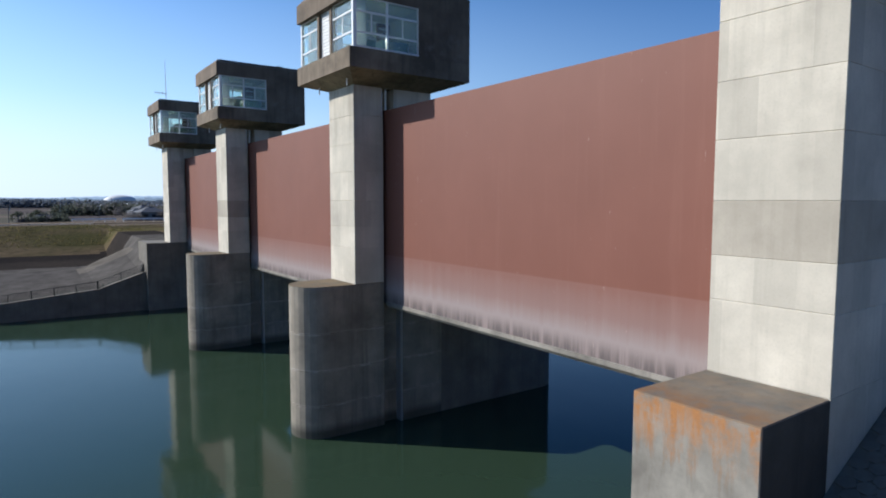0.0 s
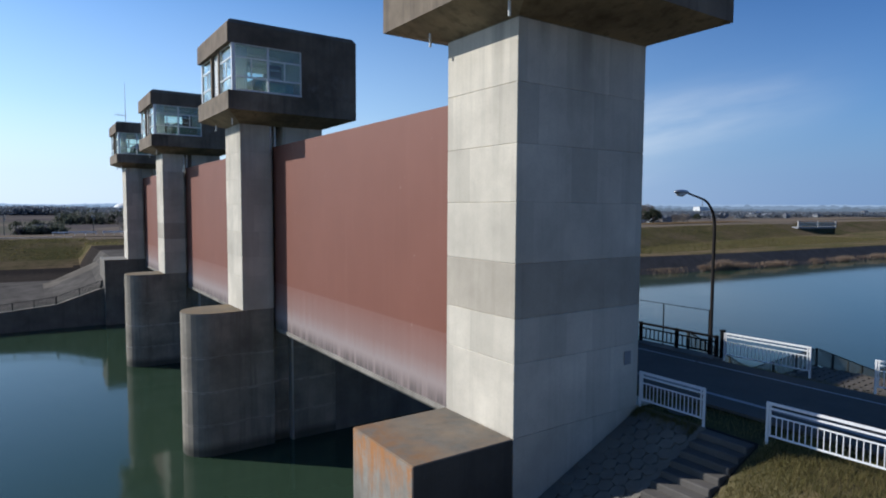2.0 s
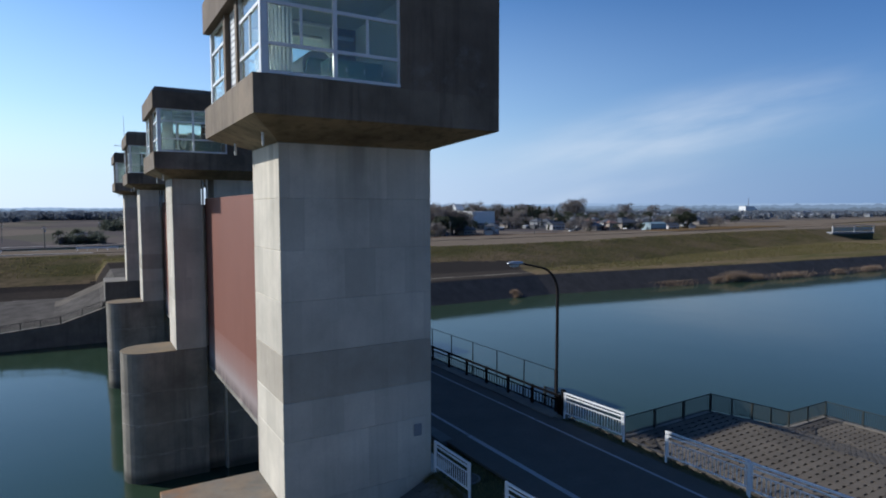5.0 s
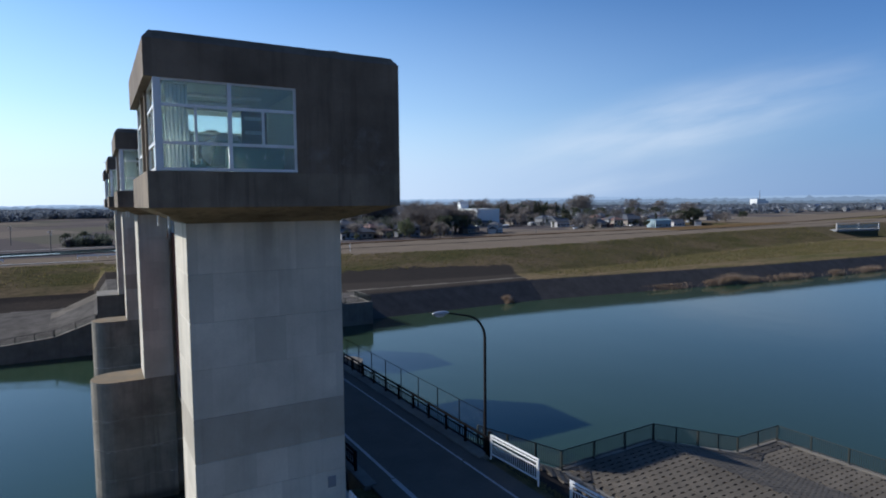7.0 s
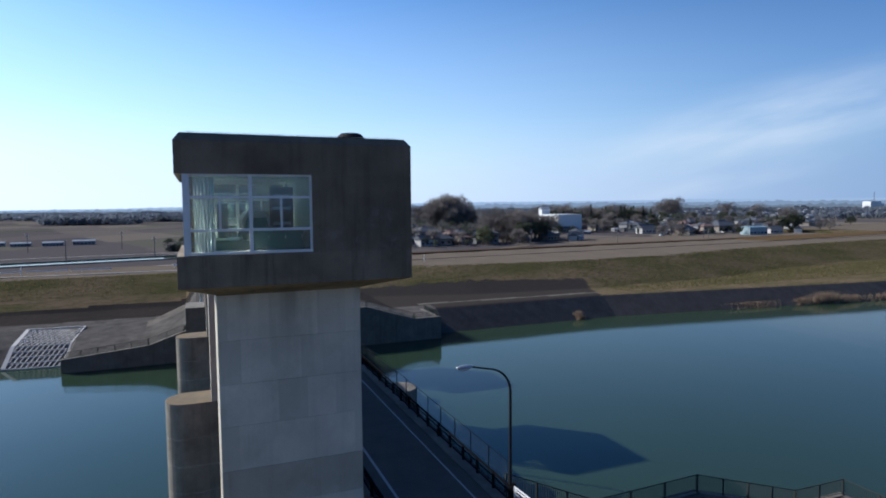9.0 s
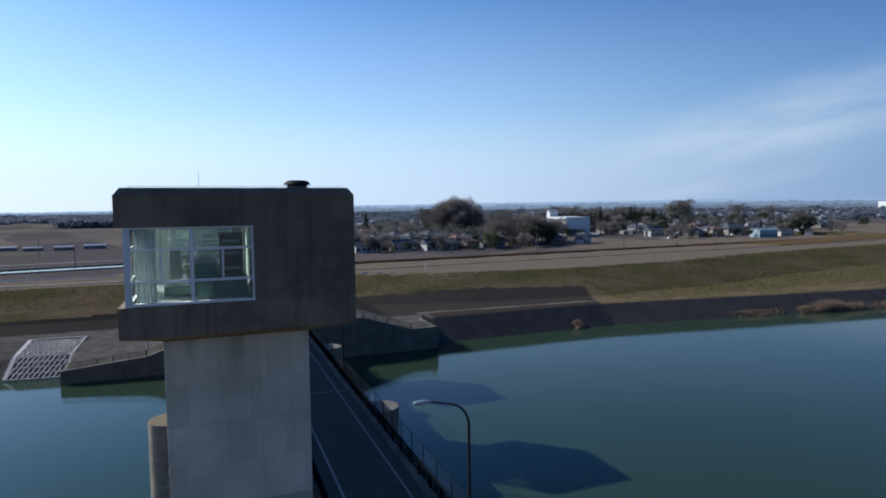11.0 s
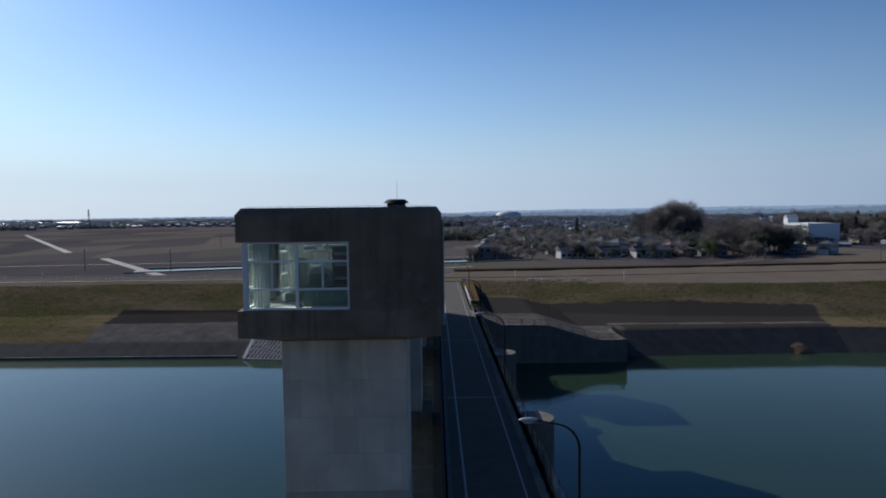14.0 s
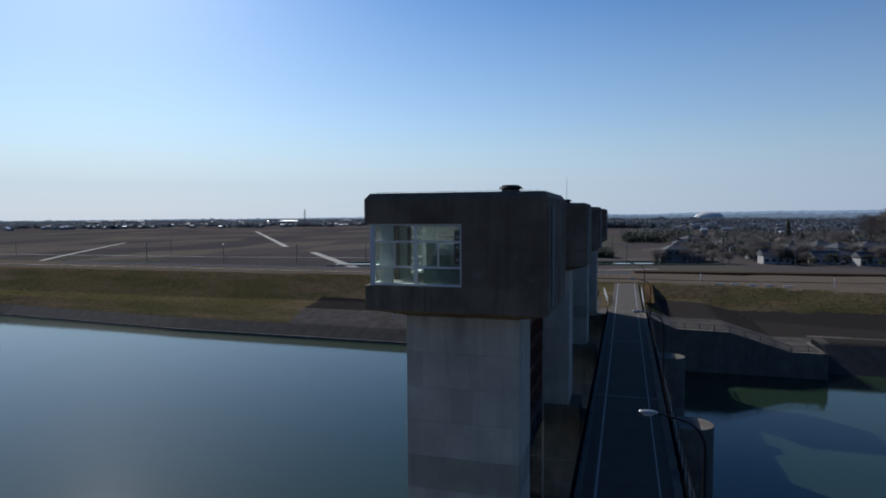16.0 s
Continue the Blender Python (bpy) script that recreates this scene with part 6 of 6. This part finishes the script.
cw, cd = make_car("car_white"), make_car("car_dark")
cw.matrix_basis = pose(327, 333, LAND + 0.1, 0, 0, 20)
cd.matrix_basis = pose(352, 318, LAND + 0.1, 0, 0, 70)
for x, y, a in ((321, 342, 5), (360, 314, 80), (366, 312, 80), (150, 296, 0), (120, 292, 20), (88, 356, 40), (300, 300, 10), (388, 306, 60), (512, 335, 0), (520, 338, 30), (528, 343, 70), (536, 345, 10), (524, 352, 45)):
    copy_thing(cw, pose(x, y, LAND + 0.1, 0, 0, a))
for x, y, a in ((372, 310, 80), (130, 294, 10), (310, 306, 0)):
    copy_thing(cd, pose(x, y, LAND + 0.1, 0, 0, a))


# distant town and woods, too small to tell apart
def far_town():
    walls, roofs, sheets = bmesh.new(), bmesh.new(), bmesh.new()
    rnd = random.Random(5)
    for _ in range(2300):
        a = rnd.uniform(-1.15, 1.25)
        d = rnd.uniform(1250, 3300) if a < 0.1 else rnd.uniform(620, 3300)
        x, y = d * math.sin(a), d * math.cos(a) + 60
        if y < 520:
            continue
        w, dp, h = rnd.uniform(6, 14), rnd.uniform(5, 9), rnd.uniform(2.8, 6.0)
        if rnd.random() < 0.05 and d > 1500:
            w, h = rnd.uniform(25, 55), rnd.uniform(6, 13)
        box(walls, x - w / 2, x + w / 2, y - dp / 2, y + dp / 2, LAND, LAND + h)
        bm = sheets if rnd.random() < 0.3 else roofs
        v = [bm.verts.new(p) for p in ((x - w / 2 - 0.5, y - dp / 2 - 0.5, LAND + h), (x + w / 2 + 0.5, y - dp / 2 - 0.5, LAND + h), (x + w / 2 + 0.5, y + dp / 2 + 0.5, LAND + h), (x - w / 2 - 0.5, y + dp / 2 + 0.5, LAND + h), (x - w / 3, y, LAND + h + 2.2), (x + w / 3, y, LAND + h + 2.2))]
        for f in ((0, 1, 5, 4), (1, 2, 5), (2, 3, 4, 5), (3, 0, 4)):
            bm.faces.new([v[i] for i in f])
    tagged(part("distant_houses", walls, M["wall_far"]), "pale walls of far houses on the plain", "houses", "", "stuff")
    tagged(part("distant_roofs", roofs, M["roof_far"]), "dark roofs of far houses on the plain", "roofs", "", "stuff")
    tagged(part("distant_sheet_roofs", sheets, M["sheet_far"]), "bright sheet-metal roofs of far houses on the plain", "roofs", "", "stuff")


M["thicket"] = make_leaves("thicket_twigs", (0.112, 0.108, 0.108), (0.170, 0.160, 0.156))
M["thicket_green"] = make_leaves("thicket_leaves", (0.058, 0.068, 0.056), (0.090, 0.100, 0.078))


def village_woods():
    """Hedgerows and small trees between and behind the houses."""
    rnd = random.Random(14)
    bms = {"twigs": bmesh.new(), "leaf_dark": bmesh.new()}
    for i in range(1100):
        if i < 90:
            x, y, hh = rnd.gauss(112, 24), rnd.gauss(395, 28), rnd.uniform(3.5, 8)
        elif i < 120:
            x, y, hh = rnd.uniform(3, 21), rnd.gauss(308, 3.5), rnd.uniform(3.0, 6.0)
        elif i < 260:
            x, y, hh = rnd.uniform(26, 80), rnd.gauss(516, 14), rnd.uniform(5, 10)
        else:
            x = rnd.uniform(60, 640)
            y, hh = rnd.uniform(325, 620) + 0.12 * x, rnd.uniform(4, 11)
            if x > 320:
                y += 20
        if 262 < x < 318 and 370 < y < 430:
            continue
        key = "leaf_dark" if rnd.random() < (0.75 if 90 <= i < 260 else 0.4) else "twigs"
        bm = bms[key]
        tube(bm, [(x, y, LAND - 0.1), (x, y, LAND + hh * 0.5)], 0.14, 4, 0.05)
        rad = hh * rnd.uniform(0.32, 0.55)
        for _ in range(75):
            u = Vector((rnd.gauss(0, 1), rnd.gauss(0, 1), rnd.gauss(0, 1))).normalized()
            w = u.orthogonal()
            q = Vector((rnd.gauss(0, 0.5), rnd.gauss(0, 0.5), rnd.gauss(0, 0.5)))
            c = Vector((x + q.x * rad, y + q.y * rad, LAND + hh * 0.46 + q.z * hh * 0.46))
            c.z = max(c.z, LAND + 0.3)
            if key == "twigs":
                u = (u + Vector((0, 0, 0.8))).normalized()
                w = u.orthogonal()
                bm.faces.new([bm.verts.new(c - w * 0.3), bm.verts.new(c + w * 0.3), bm.verts.new(c + u * rnd.uniform(1.0, 2.2))])
            else:
                s = rnd.uniform(0.35, 0.6) if i < 120 else rnd.uniform(0.6, 1.1)
                bm.faces.new([bm.verts.new(c + (u * p + w * k) * s) for p, k in ((-0.6, -0.5), (0.6, -0.4), (0.5, 0.5), (-0.4, 0.6))])
    tagged(part("bare_thicket", bms["twigs"], M["thicket"]), "bare brown winter trees between the village houses", "trees", "", "stuff")
    tagged(part("evergreen_thicket", bms["leaf_dark"], M["thicket_green"]), "small dark evergreen trees between the village houses", "trees", "", "stuff")


village_woods()


def far_woods():
    rnd = random.Random(9)
    bm = bmesh.new()
    for i in range(830):
        a = rnd.uniform(-1.2, 1.3)
        d = rnd.uniform(1300, 3000) if a < 0.05 else rnd.uniform(620, 2400) if rnd.random() < 0.4 else rnd.uniform(1500, 3000)
        x, y = d * math.sin(a), d * math.cos(a) + 60
        if i >= 818:                                      # wood beyond the farm sheds
            x, y = rnd.uniform(-165, -95), rnd.uniform(900, 960)
        elif i >= 800:
            x, y = rnd.uniform(-30, 60), rnd.uniform(1050, 1110)
        if y < 460:
            continue
        L = rnd.uniform(12, 70) * (1 + d / 2500)
        n = int(L * 1.0)
        ang = rnd.uniform(-0.5, 0.5)
        for _ in range(n):
            t = rnd.uniform(-L / 2, L / 2)
            hh = rnd.uniform(4, 9) * (1 + 0.4 * rnd.random()) * (1.2 if i >= 800 else 1)
            px, py = x + t * math.cos(ang) + rnd.gauss(0, 2), y + t * math.sin(ang) + rnd.gauss(0, 4)
            for k in range(8):
                s = rnd.uniform(0.9, 2.2)
                c = Vector((px + rnd.gauss(0, 2), py + rnd.gauss(0, 2), LAND + hh * rnd.uniform(0.15, 1.0)))
                u = Vector((rnd.gauss(0, 1), rnd.gauss(0, 1), rnd.gauss(0, 1))).normalized()
                w = u.orthogonal()
                bm.faces.new([bm.verts.new(c + (u * p + w * q) * s) for p, q in ((-0.6, -0.5), (0.6, -0.4), (0.5, 0.5), (-0.4, 0.6))])
    tagged(part("distant_woods", bm, M["leaf_far"]), "woods far across the plain, haze painted into their blue-grey leaves", "woods", "", "stuff")


# far leaves lifted towards blue: distance haze mixed into their base colour
M["leaf_far"] = make_leaves("hazed_wood_leaves", (0.115, 0.134, 0.160), (0.155, 0.174, 0.200))
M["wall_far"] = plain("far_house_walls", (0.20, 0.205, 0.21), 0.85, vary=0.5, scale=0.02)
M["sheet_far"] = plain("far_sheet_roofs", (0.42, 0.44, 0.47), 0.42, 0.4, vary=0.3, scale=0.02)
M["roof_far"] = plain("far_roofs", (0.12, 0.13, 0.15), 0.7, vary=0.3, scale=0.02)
far_town()
far_woods()


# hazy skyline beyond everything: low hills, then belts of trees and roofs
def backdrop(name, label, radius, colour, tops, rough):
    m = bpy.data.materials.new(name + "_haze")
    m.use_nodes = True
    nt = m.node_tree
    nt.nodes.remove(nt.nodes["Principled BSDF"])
    # the strip glows evenly: air haze painted as an emission colour
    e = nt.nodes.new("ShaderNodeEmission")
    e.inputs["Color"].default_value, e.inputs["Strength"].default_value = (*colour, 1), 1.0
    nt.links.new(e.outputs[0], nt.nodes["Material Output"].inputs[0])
    bm = bmesh.new()
    prev = None
    for i in range(1441):
        deg = -95 + 190 * i / 1440
        a = math.radians(deg)
        h = lerp(deg, tops) + 5 * noise.noise((deg * 0.21, radius, 0))
        h += rough * (abs(noise.noise((deg * 1.3, 8, radius))) + 0.6 * abs(noise.noise((deg * 5.1, 3, radius))))
        v = [bm.verts.new((radius * math.sin(a), radius * math.cos(a), z)) for z in (0, h)]
        if prev:
            bm.faces.new((prev[0], v[0], v[1], prev[1]))
        prev = v
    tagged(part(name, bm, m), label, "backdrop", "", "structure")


backdrop("backdrop", "far hills on the horizon, glowing in painted pale blue haze", 4350, (0.200, 0.270, 0.370), [(-60, 6), (-26, 16), (0, 30), (12, 44), (25, 50), (45, 56), (70, 50)], 6)
backdrop("backdrop_belt", "belt of far trees and roofs glowing in painted blue haze", 3500, (0.130, 0.175, 0.240), [(-60, 6), (-10, 14), (15, 26), (40, 34), (70, 34)], 15)
backdrop("backdrop_woods", "belt of distant woods glowing in painted blue-grey haze", 2700, (0.090, 0.118, 0.155), [(-60, 3), (-10, 6), (15, 10), (40, 16), (70, 19)], 17)
